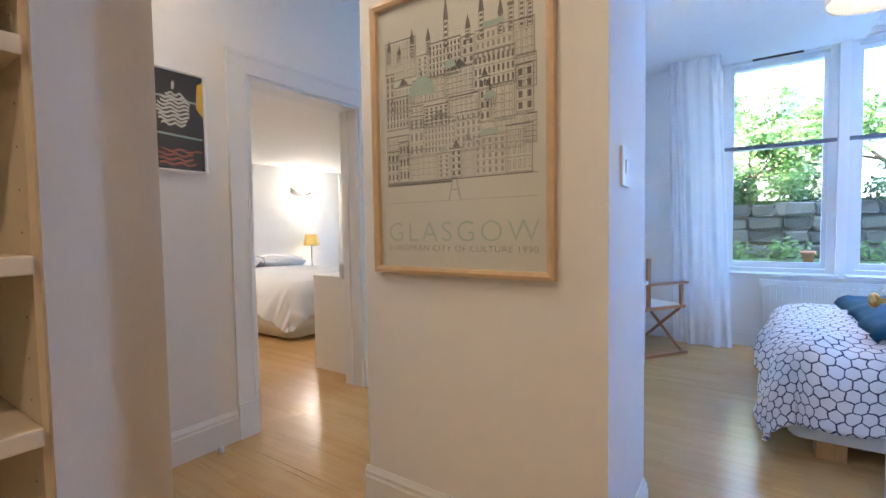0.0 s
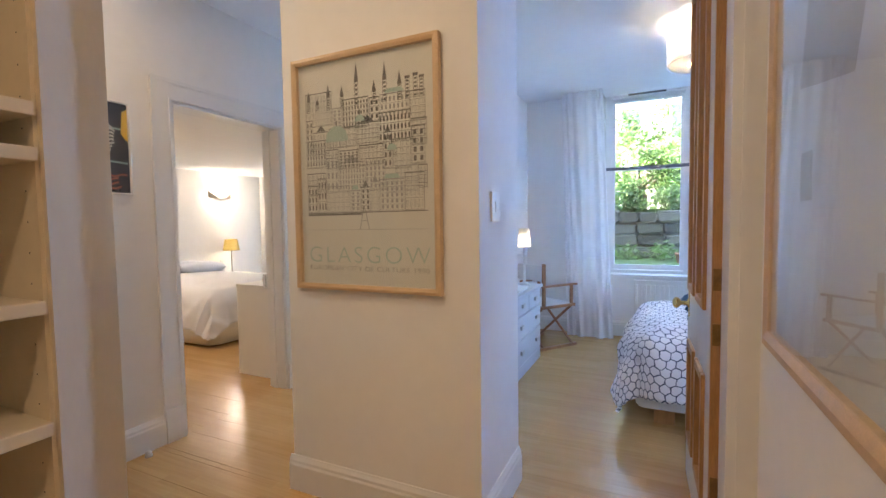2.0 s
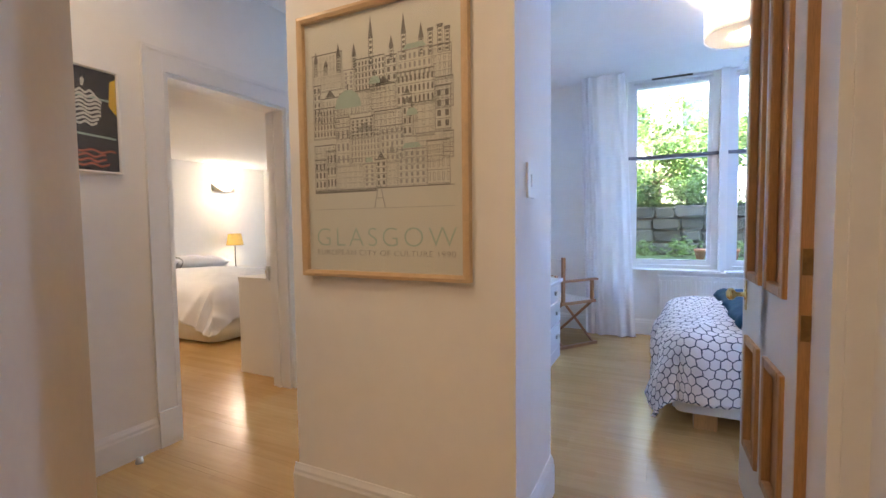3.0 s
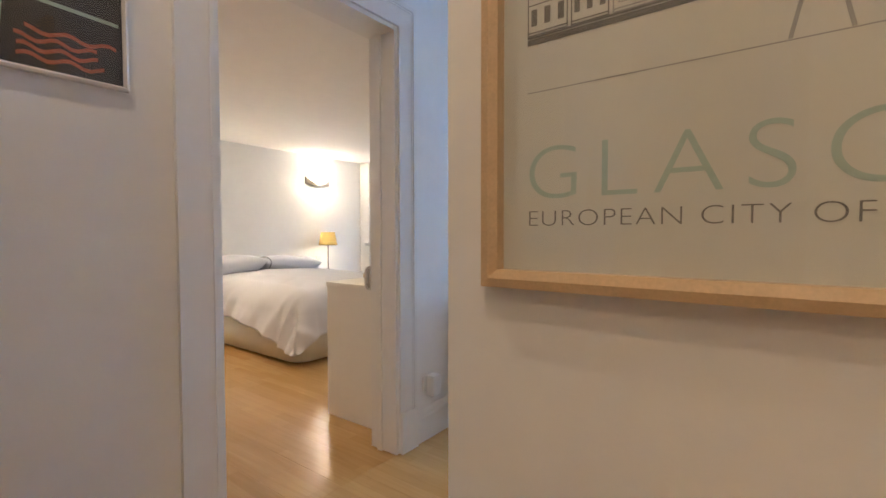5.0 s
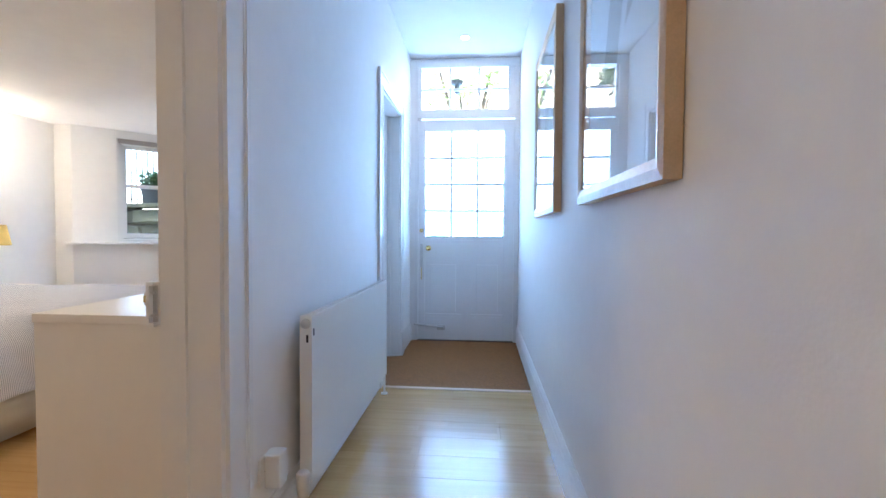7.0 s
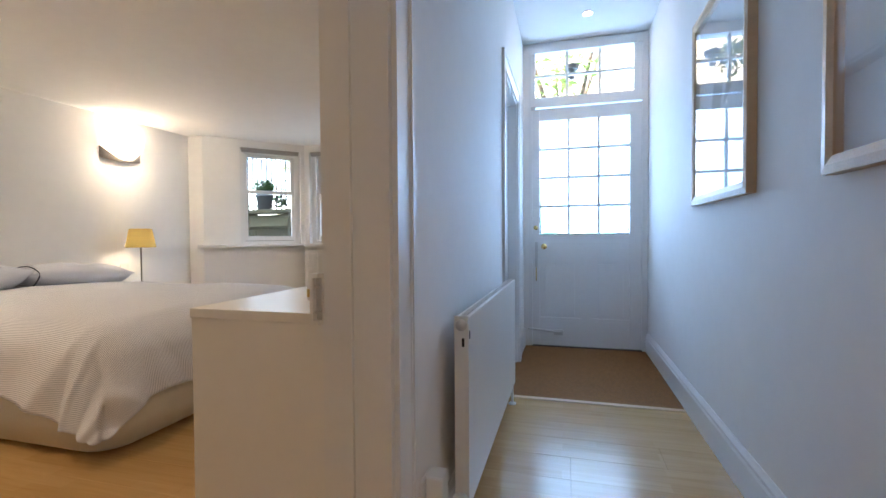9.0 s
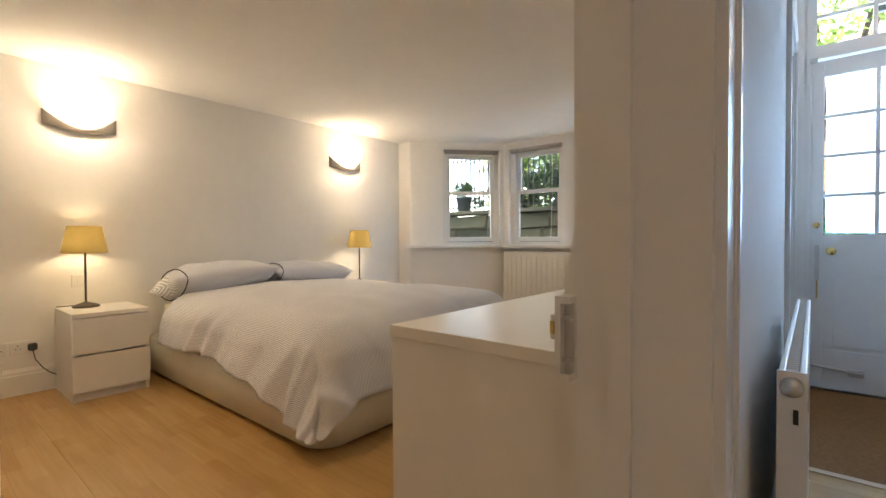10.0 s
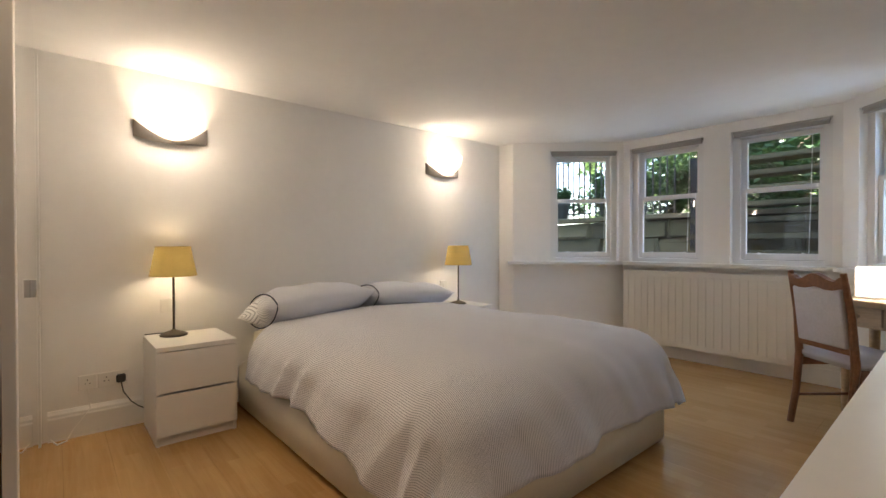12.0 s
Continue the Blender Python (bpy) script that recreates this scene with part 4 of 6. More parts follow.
def bed_quilt():
    """Soft cotton quilt: deep overhang on the sides, drawn up along the foot, its corners trailing down."""
    X0, X1, Y0, Y1, TOP, R = -5.60, -4.00, 3.31, 4.69, 0.61, 0.20
    nu, nv = 118, 132
    def over_south(s):
        return 0.43 + 0.24 * s ** 2.2 + 0.02 * math.sin(9 * s + 1)
    def over_foot(t):
        return 0.495 + 0.16 * max(0.0, 1 - t / 0.32) ** 1.2 + 0.014 * math.sin(17 * t)
    bm = bmesh.new()
    uvl = bm.loops.layers.uv.new("cloth")
    grid, cloth = [], []
    for i in range(nu + 1):
        s = i / nu
        row, uvs = [], []
        for j in range(nv + 1):
            t = j / nv
            u = X0 + s * (X1 + over_foot(t) - X0)
            v = Y0 - over_south(s) + t * (Y1 + 0.38 - Y0 + over_south(s))
            cx, cy = min(u, X1), min(max(v, Y0), Y1)
            dx, dy = u - cx, v - cy
            d = (abs(dx) ** 3.2 + abs(dy) ** 3.2) ** (1 / 3.2)
            if d > 0.52:
                d = 0.52 + 0.13 * (1 - math.exp(-(d - 0.52) / 0.13))
            ex = max(0.0, min(X1 - u, v - Y0, Y1 - v))
            swell = 0.055 * (1 - math.exp(-min(X1 - cx + 0.1, cy - Y0 + 0.1, Y1 - cy + 0.1) / 0.30))
            z = TOP + swell + 0.020 * noise.noise(Vector((cx * 1.7, cy * 1.7, 3.0))) + 0.008 * noise.noise(Vector((cx * 4.2, cy * 4.2, 7.0)))
            # shallow dents left by hands, and creases that die out towards the middle
            z += 0.016 * (0.22 - abs(noise.noise(Vector(((cx + 0.5 * cy) * 3.0, (cy - 0.5 * cx) * 1.2, 5.0))))) * (0.35 + math.exp(-ex / 0.35))
            if d < 1e-6:
                p = Vector((u, v, z))
            else:
                n = Vector((dx, dy, 0)).normalized()
                corner = min(1.0, 2.2 * abs(n.x * n.y))
                arc = R * math.pi / 2
                if d < arc:
                    out, down = R * math.sin(d / R), R * (1 - math.cos(d / R))
                else:
                    out, down = R + (d - arc) * (0.14 + 0.16 * corner), R + (d - arc) * (0.99 - 0.03 * corner)
                along = (u if abs(dy) > abs(dx) else -v) + 0.55 * d + 0.35 * math.atan2(abs(dx), abs(dy) + 1e-6)
                w = min(max(d - 0.06, 0.0) / 0.34, 1.0) ** 1.3
                wave = noise.noise(Vector((along * 3.6, 1.7, d * 0.5)))
                fold = 0.066 * (0.42 - abs(wave)) + 0.016 * noise.noise(Vector((along * 10.0, 5.1, d * 0.9)))
                out += w * fold * (1 + 0.5 * corner)
                p = Vector((cx, cy, z - down)) + n * out
                p.z = max(p.z, 0.016)
            row.append(bm.verts.new(p))
            uvs.append((u, v))
        grid.append(row)
        cloth.append(uvs)
    for i in range(nu):
        for j in range(nv):
            q = ((i, j), (i + 1, j), (i + 1, j + 1), (i, j + 1))
            f = bm.faces.new([grid[a][b] for a, b in q])
            f.smooth = True
            for l, (a, b) in zip(f.loops, q):
                l[uvl].uv = cloth[a][b]
    ob = part("quilt", bm, STRIPES)
    so = ob.modifiers.new("thickness", 'SOLIDIFY')
    so.thickness, so.offset = 0.022, -1
    tagged(ob, "rumpled white quilt with fine grey stripes on the bed", "quilt")


bed_quilt()
pillow(-5.77, 3.56, 0.690, 0.52, 0.84, 0.27, 0, 0, 2).rotation_euler = (radians(3), radians(-14), radians(3))
pillow(-5.79, 4.36, 0.675, 0.50, 0.82, 0.25, 0, 0, 5).rotation_euler = (radians(-3), radians(-12), radians(-3))


def nightstand(x, y, label):
    ob = thing("nightstand", label, "nightstand", (x, y, 0), "nightstands beside the bed")
    W, D, H = 0.415, 0.445, 0.55
    for a in (0, W - 0.018):
        part("side_panel", box(0, D, a, a + 0.018, 0, H - 0.026, 0.001), LAMINATE, ob)
    part("back_panel", box(0, 0.012, 0.018, W - 0.018, 0.02, H - 0.026), LAMINATE, ob)
    part("bottom_panel", box(0.012, D - 0.03, 0.018, W - 0.018, 0.05, 0.066), LAMINATE, ob)
    part("top", box(0, D + 0.019, 0, W, H - 0.026, H, 0.0015), LAMINATE, ob)
    part("plinth", box(D - 0.03, D - 0.012, 0.018, W - 0.018, 0, 0.055), LAMINATE, ob)
    for z0, z1 in ((0.058, 0.284), (0.296, 0.519)):
        bm = box(D + 0.001, D + 0.018, 0.0005, W - 0.0005, z0, z1, 0.0015)
        cuboid(bm, D - 0.03, D + 0.001, 0.0195, W - 0.0195, z1 - 0.016, z1 - 0.002)
        part("drawer_front", bm, LAMINATE, ob)
    return ob


nightstand(-6.055, 2.61, "white two-drawer nightstand holding a lamp")
nightstand(-6.075, 4.90, "white two-drawer nightstand in the far corner")


def drawer_chest(x0, x1, y0, y1, H):
    """Low white chest of drawers; its drawers face west."""
    ob = thing("chest_of_drawers", "long low white laminate chest of drawers beside doorway", "chest of drawers", (x0, y0, 0))
    D, W = x1 - x0, y1 - y0
    for a in (0, W - 0.018):
        part("side_panel", box(0.0, D, a, a + 0.018, 0, H - 0.028, 0.001), LAMINATE, ob)
    part("back_panel", box(D - 0.012, D, 0.018, W - 0.018, 0.02, H - 0.028), LAMINATE, ob)
    part("middle_panel", box(0.02, D - 0.012, W / 2 - 0.009, W / 2 + 0.009, 0.02, H - 0.028), LAMINATE, ob)
    part("top", box(-0.004, D, -0.003, W + 0.003, H - 0.028, H, 0.002), LAMINATE, ob)
    part("plinth", box(0.012, 0.028, 0.018, W - 0.018, 0, 0.06), LAMINATE, ob)
    for c in range(2):
        for r in range(3):
            z0, z1 = 0.065 + r * 0.232, 0.065 + r * 0.232 + 0.218
            a = 0.0195 + c * (W / 2 - 0.0105)
            bm = box(-0.001, 0.018, a, a + W / 2 - 0.03, z0, z1, 0.0015)
            cuboid(bm, 0.018, 0.04, a, a + W / 2 - 0.03, z1 - 0.002, z1 + 0.010)
            part("drawer_front", bm, LAMINATE, ob)
    return ob


drawer_chest(-2.878, -2.38, 2.69, 4.27, 0.794)


def leaning_mirror():
    ob = thing("leaning_mirror", "deep white framed mirror leaning on the drawer chest", "mirror", (-2.505, 2.79, 0.79))
    ob.matrix_world = pose(-2.515, 2.82, 0.798, 0, 9.0, 0)
    w, h, t = 0.62, 0.98, 0.036
    bm = bmesh.new()
    for a0, a1, z0, z1 in ((0, 0.06, 0, h), (w - 0.06, w, 0, h), (0.06, w - 0.06, 0, 0.06), (0.06, w - 0.06, h - 0.06, h)):
        cuboid(bm, 0, t, a0, a1, z0, z1)
    part("frame", bm, LAMINATE, ob)
    part("glass", box(0.012, 0.018, 0.06, w - 0.06, 0.06, h - 0.06), MIRROR, ob, "silvered mirror glass")
    part("back_board", box(0.022, 0.026, 0.06, w - 0.06, 0.06, h - 0.06), BLACK, ob)


leaning_mirror()


def fluted_radiator(name, m, L, z0, z1, pitch, label, flutes=True):
    """Steel panel radiator in local x (length), front towards -y, with valve and pipes."""
    ob = thing(name, label, "radiator")
    ob.matrix_world = m
    bm = box(0, L, 0.0, 0.012, z0, z1, 0.003)
    part("front_panel", bm, RAD, ob)
    part("rear_panel", box(0, L, 0.032, 0.043, z0, z1, 0.003), RAD, ob)
    if flutes:
        k = 0
        x = pitch / 2
        while x < L - pitch / 2:
            bm = bmesh.new()
            cuboid(bm, x - pitch * 0.27, x + pitch * 0.27, -0.007, 0.002, z0 + 0.045, z1 - 0.045, 0.0035)
            part("flute", bm, RAD, ob)
            x += pitch
    bm = bmesh.new()
    for k in range(int(L / 0.02)):
        cuboid(bm, 0.015 + k * 0.02, 0.019 + k * 0.02, 0.013, 0.031, z1 - 0.008, z1 + 0.003)
    part("top_grille", bm, RAD, ob)
    for x in (-0.002, L - 0.002):
        part("end_cap", box(x, x + 0.004, -0.001, 0.044, z0 + 0.0, z1 + 0.004), RAD, ob)
    return ob


RAD = mat("white_radiator_enamel", (0.78, 0.76, 0.71), 0.35, grain=0.015)
fluted_radiator("radiator", pose(-5.03, 6.66, 0), 1.50, 0.13, 0.85, 0.066, "wide white fluted radiator under the bay windows")


def carved_chair():
    """Carved oak side chair with studded grey upholstery, facing the desk."""
    ob = thing("dining_chair", "carved oak chair with studded pale grey upholstery", "chair", (-3.256, 5.607, 0), turn=-40)
    # local x across, local y towards the front
    W = 0.42
    for s in (-1, 1):
        x = s * (W / 2 - 0.02)
        part("back_post", tube([(x, -0.055, 0.0), (x, -0.02, 0.2), (x, 0.0, 0.44), (x * 0.98, -0.02, 0.70), (x * 0.96, -0.065, 0.95)], [0.019, 0.02, 0.022, 0.019, 0.016], 10), WALNUT, ob)
        part("front_leg", lathe([(0.014, 0), (0.018, 0.03), (0.013, 0.06), (0.021, 0.16), (0.015, 0.20), (0.023, 0.30), (0.023, 0.40)], 14, (x, 0.38, 0)), WALNUT, ob, "turned oak leg", True)
        part("side_rail", box(x - 0.011, x + 0.011, 0.02, 0.37, 0.36, 0.42), WALNUT, ob)
        part("stretcher", tube([(x, 0.0, 0.17), (x, 0.38, 0.17)], 0.009, 8), WALNUT, ob)
    part("front_rail", box(-0.18, 0.18, 0.37, 0.39, 0.36, 0.42), WALNUT, ob)
    bm = soften(prism([(-0.20, 0.0), (0.20, 0.0), (0.225, 0.41), (-0.225, 0.41)], 0.41, 0.475), 0.02)
    part("seat", bm, GREYCLOTH, ob, "grey padded seat", True)
    m = pose(0, -0.008, 0.50, 7, 0, 0)
    part("back_pad", moved(box(-0.165, 0.165, -0.018, 0.018, 0.03, 0.36, 0.012), m), GREYCLOTH, ob, "grey padded back", True)
    part("lower_back_rail", moved(box(-0.18, 0.18, -0.012, 0.012, 0.0, 0.035, 0.003), m), WALNUT, ob)
    bm = bmesh.new()
    n = 24
    lo, hi = [], []
    for i in range(n + 1):
        u = -1 + 2 * i / n
        h = 0.425 + 0.022 * math.cos(u * math.pi * 1.5) * (1 - 0.3 * abs(u)) + 0.012 * (abs(u) > 0.8)
        lo.append((u * 0.185, 0.36 + 0.008 * math.cos(u * math.pi * 2)))
        hi.append((u * 0.185, h))
    f = [[bm.verts.new((x, y, z)) for x, z in line] for y in (-0.016, 0.016) for line in (lo, hi)]
    for i in range(n):
        bm.faces.new((f[0][i], f[0][i + 1], f[1][i + 1], f[1][i]))
        bm.faces.new((f[2][i], f[2][i + 1], f[3][i + 1], f[3][i]))
        bm.faces.new((f[1][i], f[1][i + 1], f[3][i + 1], f[3][i]))
        bm.faces.new((f[0][i], f[0][i + 1], f[2][i + 1], f[2][i]))
    bmesh.ops.recalc_face_normals(bm, faces=bm.faces)
    part("crest_rail", moved(bm, m), WALNUT, ob, "carved scalloped oak crest rail")
    stud = lathe([(0.0045, 0), (0.0035, 0.002), (0.001, 0.003)], 8)
    me = bpy.data.meshes.new("stud")
    stud.to_mesh(me)
    stud.free()
    me.materials.append(STEEL)
    for i in range(14):
        o = new("stud", me)
        o.matrix_world = pose(-0.21 + 0.42 * i / 13, 0.41, 0.425, -90, 0, 0)
        o.parent = ob
    for i in range(10):
        o = new("stud", me)
        o.matrix_world = pose(-0.155 + 0.31 * i / 9, -0.055, 0.84, 90, 0, 0)
        o.parent = ob


carved_chair()


def desk():
    ob = thing("desk", "pale pine writing desk with small drawers", "desk", (-2.79, 5.765, 0), turn=57)
    D, W, H = 0.32, 0.62, 0.76
    part("desktop", soften(prism([(-0.03, 0.02), (0.0, 0.0), (D, 0.0), (D, W), (0.0, W), (-0.03, W - 0.03)], H - 0.03, H), 0.005, 2), DESK, ob, "waxed pine desktop")
    part("apron", box(0.02, D - 0.01, 0.03, W - 0.03, H - 0.17, H - 0.03), DESK, ob)
    for k in range(2):
        a = 0.04 + k * 0.275
        d = part("drawer", box(0.005, 0.02, a, a + 0.262, H - 0.155, H - 0.045, 0.003), DESK, ob)
        for f in (0.5,):
            part("knob", lathe([(0.008, 0.005), (0.008, -0.008), (0.018, -0.018), (0.014, -0.028)], 14, (0, a + 0.262 * f, H - 0.10), 'x'), DESK, d, "turned pine knob", True)
    for x in (0.05, D - 0.05):
        for y in (0.06, W - 0.06):
            part("leg", lathe([(0.018, 0), (0.024, 0.10), (0.020, 0.14), (0.028, 0.45), (0.030, H - 0.17)], 12, (x, y, 0)), DESK, ob, smooth=True)


DESK = mat("waxed_grey_pine", (0.50, 0.38, 0.25), 0.35, grain=0.2, scale=4, stretch=(8, 1, 8))
desk()


def cube_lamp():
    ob = thing("desk_lamp", "square white paper desk lamp, lit, on the desk", "table lamp", (-3.12, 6.19, 0.76), turn=57)
    bm = bmesh.new()
    v = [[bm.verts.new((x, y, z)) for x, y in ((-0.055, -0.055), (0.055, -0.055), (0.055, 0.055), (-0.055, 0.055))] for z in (0.012, 0.205)]
    for i in range(4):
        bm.faces.new((v[0][i], v[0][(i + 1) % 4], v[1][(i + 1) % 4], v[1][i]))
    part("shade", bm, SHADE_W, ob, "white paper shade")
    part("foot", box(-0.056, 0.056, -0.056, 0.056, 0.0, 0.012, 0.003), LAMINATE, ob)
    part("bulb", lathe([(0.012, 0.012), (0.024, 0.08), (0.028, 0.11), (0.01, 0.14)], 12), BULB, ob, smooth=True)
    lamp("desk_lamp_light", 'POINT', (-3.12, 6.19, 0.88), 0.85, 0.03, (1.0, 0.86, 0.68))


cube_lamp()


def dressing_mirror():
    ob = thing("dressing_mirror", "wooden framed mirror hung beside the bay window", "mirror")
    ob.matrix_world = pose(-3.34 + 0.838 * 0.7071 - 0.027 * 0.7071, 6.78 - 0.838 * 0.7071 - 0.027 * 0.7071, 0.945, 0, 0, -45)
    w, h = 0.36, 1.00
    bm = bmesh.new()
    for a0, a1, z0, z1 in ((0, 0.03, 0, h), (w - 0.03, w, 0, h), (0.03, w - 0.03, 0, 0.03), (0.03, w - 0.03, h - 0.03, h)):
        cuboid(bm, a0, a1, 0, 0.025, z0, z1)
    part("frame", bm, PINE, ob, "varnished wood frame")
    part("glass", box(0.03, w - 0.03, 0.008, 0.012, 0.03, h - 0.03), MIRROR, ob, "silvered mirror glass")


dressing_mirror()


def wardrobe():
    """Fitted wardrobe along the doorway side, with a mirrored sliding door."""
    ob = thing("wardrobe", "fitted white wardrobe with a mirrored sliding door", "wardrobe", (-6.09, 1.06, 0))
    ob.matrix_world = Matrix.Identity(4)
    F = 2.135
    part("end_panel", box(-4.085, -4.065, 1.06, F - 0.03, 0, 2.195), LAMINATE, ob)
    part("top_panel", box(-6.09, -4.085, 1.06, F - 0.03, 2.15, 2.195), LAMINATE, ob)
    part("back_panel", box(-6.09, -4.085, 1.06, 1.08, 0, 2.15), LAMINATE, ob)
    d = part("mirror_door", box(-6.085, -6.0, F - 0.025, F, 0.012, 2.15, 0.002), GLOSS, ob, "white door stile")
    part("mirror", box(-6.0, -4.14, F - 0.018, F - 0.006, 0.012, 2.15), MIRROR, d, "tall silvered mirror")
    part("edge_strip", box(-4.14, -4.128, F - 0.02, F - 0.004, 0.012, 2.15), IRON, d, "dark edge strip")
    part("stile", box(-4.128, -4.065, F - 0.025, F, 0.012, 2.15, 0.002), GLOSS, d)
    part("handle", box(-5.02, -4.97, F - 0.006, F + 0.012, 0.92, 0.985, 0.002), STEEL, d, "small steel pull")


wardrobe()


def wall_plate(name, m, w, h, kind, label, category):
    """A moulded plastic plate facing local -y: a switch rocker or socket slots."""
    ob = thing(name, label, category)
    ob.matrix_world = m
    part("plate", box(-w / 2, w / 2, -0.009, 0.0, -h / 2, h / 2, 0.003), PLASTIC, ob)
    if kind == "switch":
        part("rocker", moved(box(-0.012, 0.012, -0.013, -0.008, -0.022, 0.022, 0.001), pose(0, 0, 0, 3)), PLASTIC, ob)
    else:
        n = 2 if kind == "double" else 1
        for i in range(n):
            c = (i - (n - 1) / 2) * 0.065
            for dx, dz, a, b in ((0, 0.014, 0.004, 0.009), (-0.011, -0.006, 0.008, 0.004), (0.011, -0.006, 0.008, 0.004)):
                part("slot", box(c + dx - a / 2, c + dx + a / 2, -0.0096, -0.0088, dz - b / 2, dz + b / 2), BLACK, ob)
            part("rocker", box(c + 0.014, c + 0.024, -0.012, -0.0088, 0.012, 0.030), PLASTIC, ob)
    return ob


W_FACE = lambda y, z: pose(-6.10, y, z, 0, 0, 90)
wall_plate("wall_socket", W_FACE(2.338, 0.305), 0.086, 0.086, "single", "white single power socket above skirting", "socket")
wall_plate("wall_socket", W_FACE(2.460, 0.305), 0.146, 0.086, "double", "white double power socket with a plug", "socket")
wall_plate("light_switch", W_FACE(2.752, 0.72), 0.086, 0.086, "switch", "white bedside light switch plate", "switch")
wall_plate("light_switch", W_FACE(5.108, 0.715), 0.086, 0.086, "switch", "white bedside light switch plate", "switch")
pl = thing("power_plug", "black plug in the socket with trailing cable", "plug", (-6.09, 2.497, 0.305))
part("plug_body", soften(prism(rounded(0.0, 0.032, -0.024, 0.024, 0.01), -0.024, 0.024), 0.006, 2), BLACK, pl)
part("cable", tube([(0.025, 0.0, -0.02), (0.03, 0.01, -0.08), (0.03, 0.05, -0.15), (0.022, 0.09, -0.19), (0.022, 0.12, -0.21)], 0.0035, 6), BLACK, pl)
tagged(part("loose_cable", tube([(-6.085, 2.338, 0.265), (-6.07, 2.35, 0.16), (-6.05, 2.27, 0.06), (-6.02, 2.24, 0.012), (-6.0, 2.20, 0.008), (-6.04, 2.17, 0.03)], 0.004, 6), PLASTIC), "white cable looping from socket to the floor", "cable")

# ---- hall ----
def frame_bars(bm, w, h, b, t):
    """A mitred picture frame in local x, z; face towards -y."""
    o = [(0, 0), (w, 0), (w, h), (0, h)]
    i = [(b, b), (w - b, b), (w - b, h - b), (b, h - b)]
    for y0, y1 in ((-t, 0),):
        of = [bm.verts.new((x, y0, z)) for x, z in o]
        mid = [bm.verts.new((x + (b * 0.5 if x == 0 else -b * 0.5), y0 - 0.003, z + (b * 0.5 if z == 0 else -b * 0.5))) for x, z in o]
        inf = [bm.verts.new((x, y0 + 0.003, z)) for x, z in i]
        inb = [bm.verts.new((x, y1, z)) for x, z in i]
        ob_ = [bm.verts.new((x, y1, z)) for x, z in o]
        for k in range(4):
            j = (k + 1) % 4
            for p, q in ((of, mid), (mid, inf), (inf, inb), (inb, ob_), (ob_, of)):
                bm.faces.new((p[k], p[j], q[j], q[k]))
    bmesh.ops.recalc_face_normals(bm, faces=bm.faces)
    return bm


def framed(name, label, m, w, h, b, t, frame_mat, sheet_mat, category="picture"):
    ob = thing(name, label, category)
    ob.matrix_world = m
    part("frame", frame_bars(bmesh.new(), w, h, b, t), frame_mat, ob, "slim pale wood frame" if frame_mat is ASH else "")
    part("sheet", box(b - 0.004, w - b + 0.004, -0.008, -0.004, b - 0.004, h - b + 0.004), sheet_mat, ob)
    g = part("glazing", box(b - 0.004, w - b + 0.004, -t + 0.006, -t + 0.008, b - 0.004, h - b + 0.004), PICGLASS, ob, "clear picture glass")
    g.visible_shadow = False
    return ob


def ink(ob, name, material, quads, label="", lift=0.0):
    """Printed marks: flat rectangles and triangles lying on the sheet."""
    bm = bmesh.new()
    for q in quads:
        bm.faces.new([bm.verts.new((x, -0.0085 - lift, z)) for x, z in q])
    p = part(name, bm, material, ob, label)
    p["kind"] = "stuff"
    return p


def rect(x0, x1, z0, z1):
    return [(x0, z0), (x1, z0), (x1, z1), (x0, z1)]


def outline(x0, x1, z0, z1, t=0.0016):
    return [rect(x0, x1, z0, z0 + t), rect(x0, x1, z1 - t, z1), rect(x0, x0 + t, z0 + t, z1 - t), rect(x1 - t, x1, z0 + t, z1 - t)]


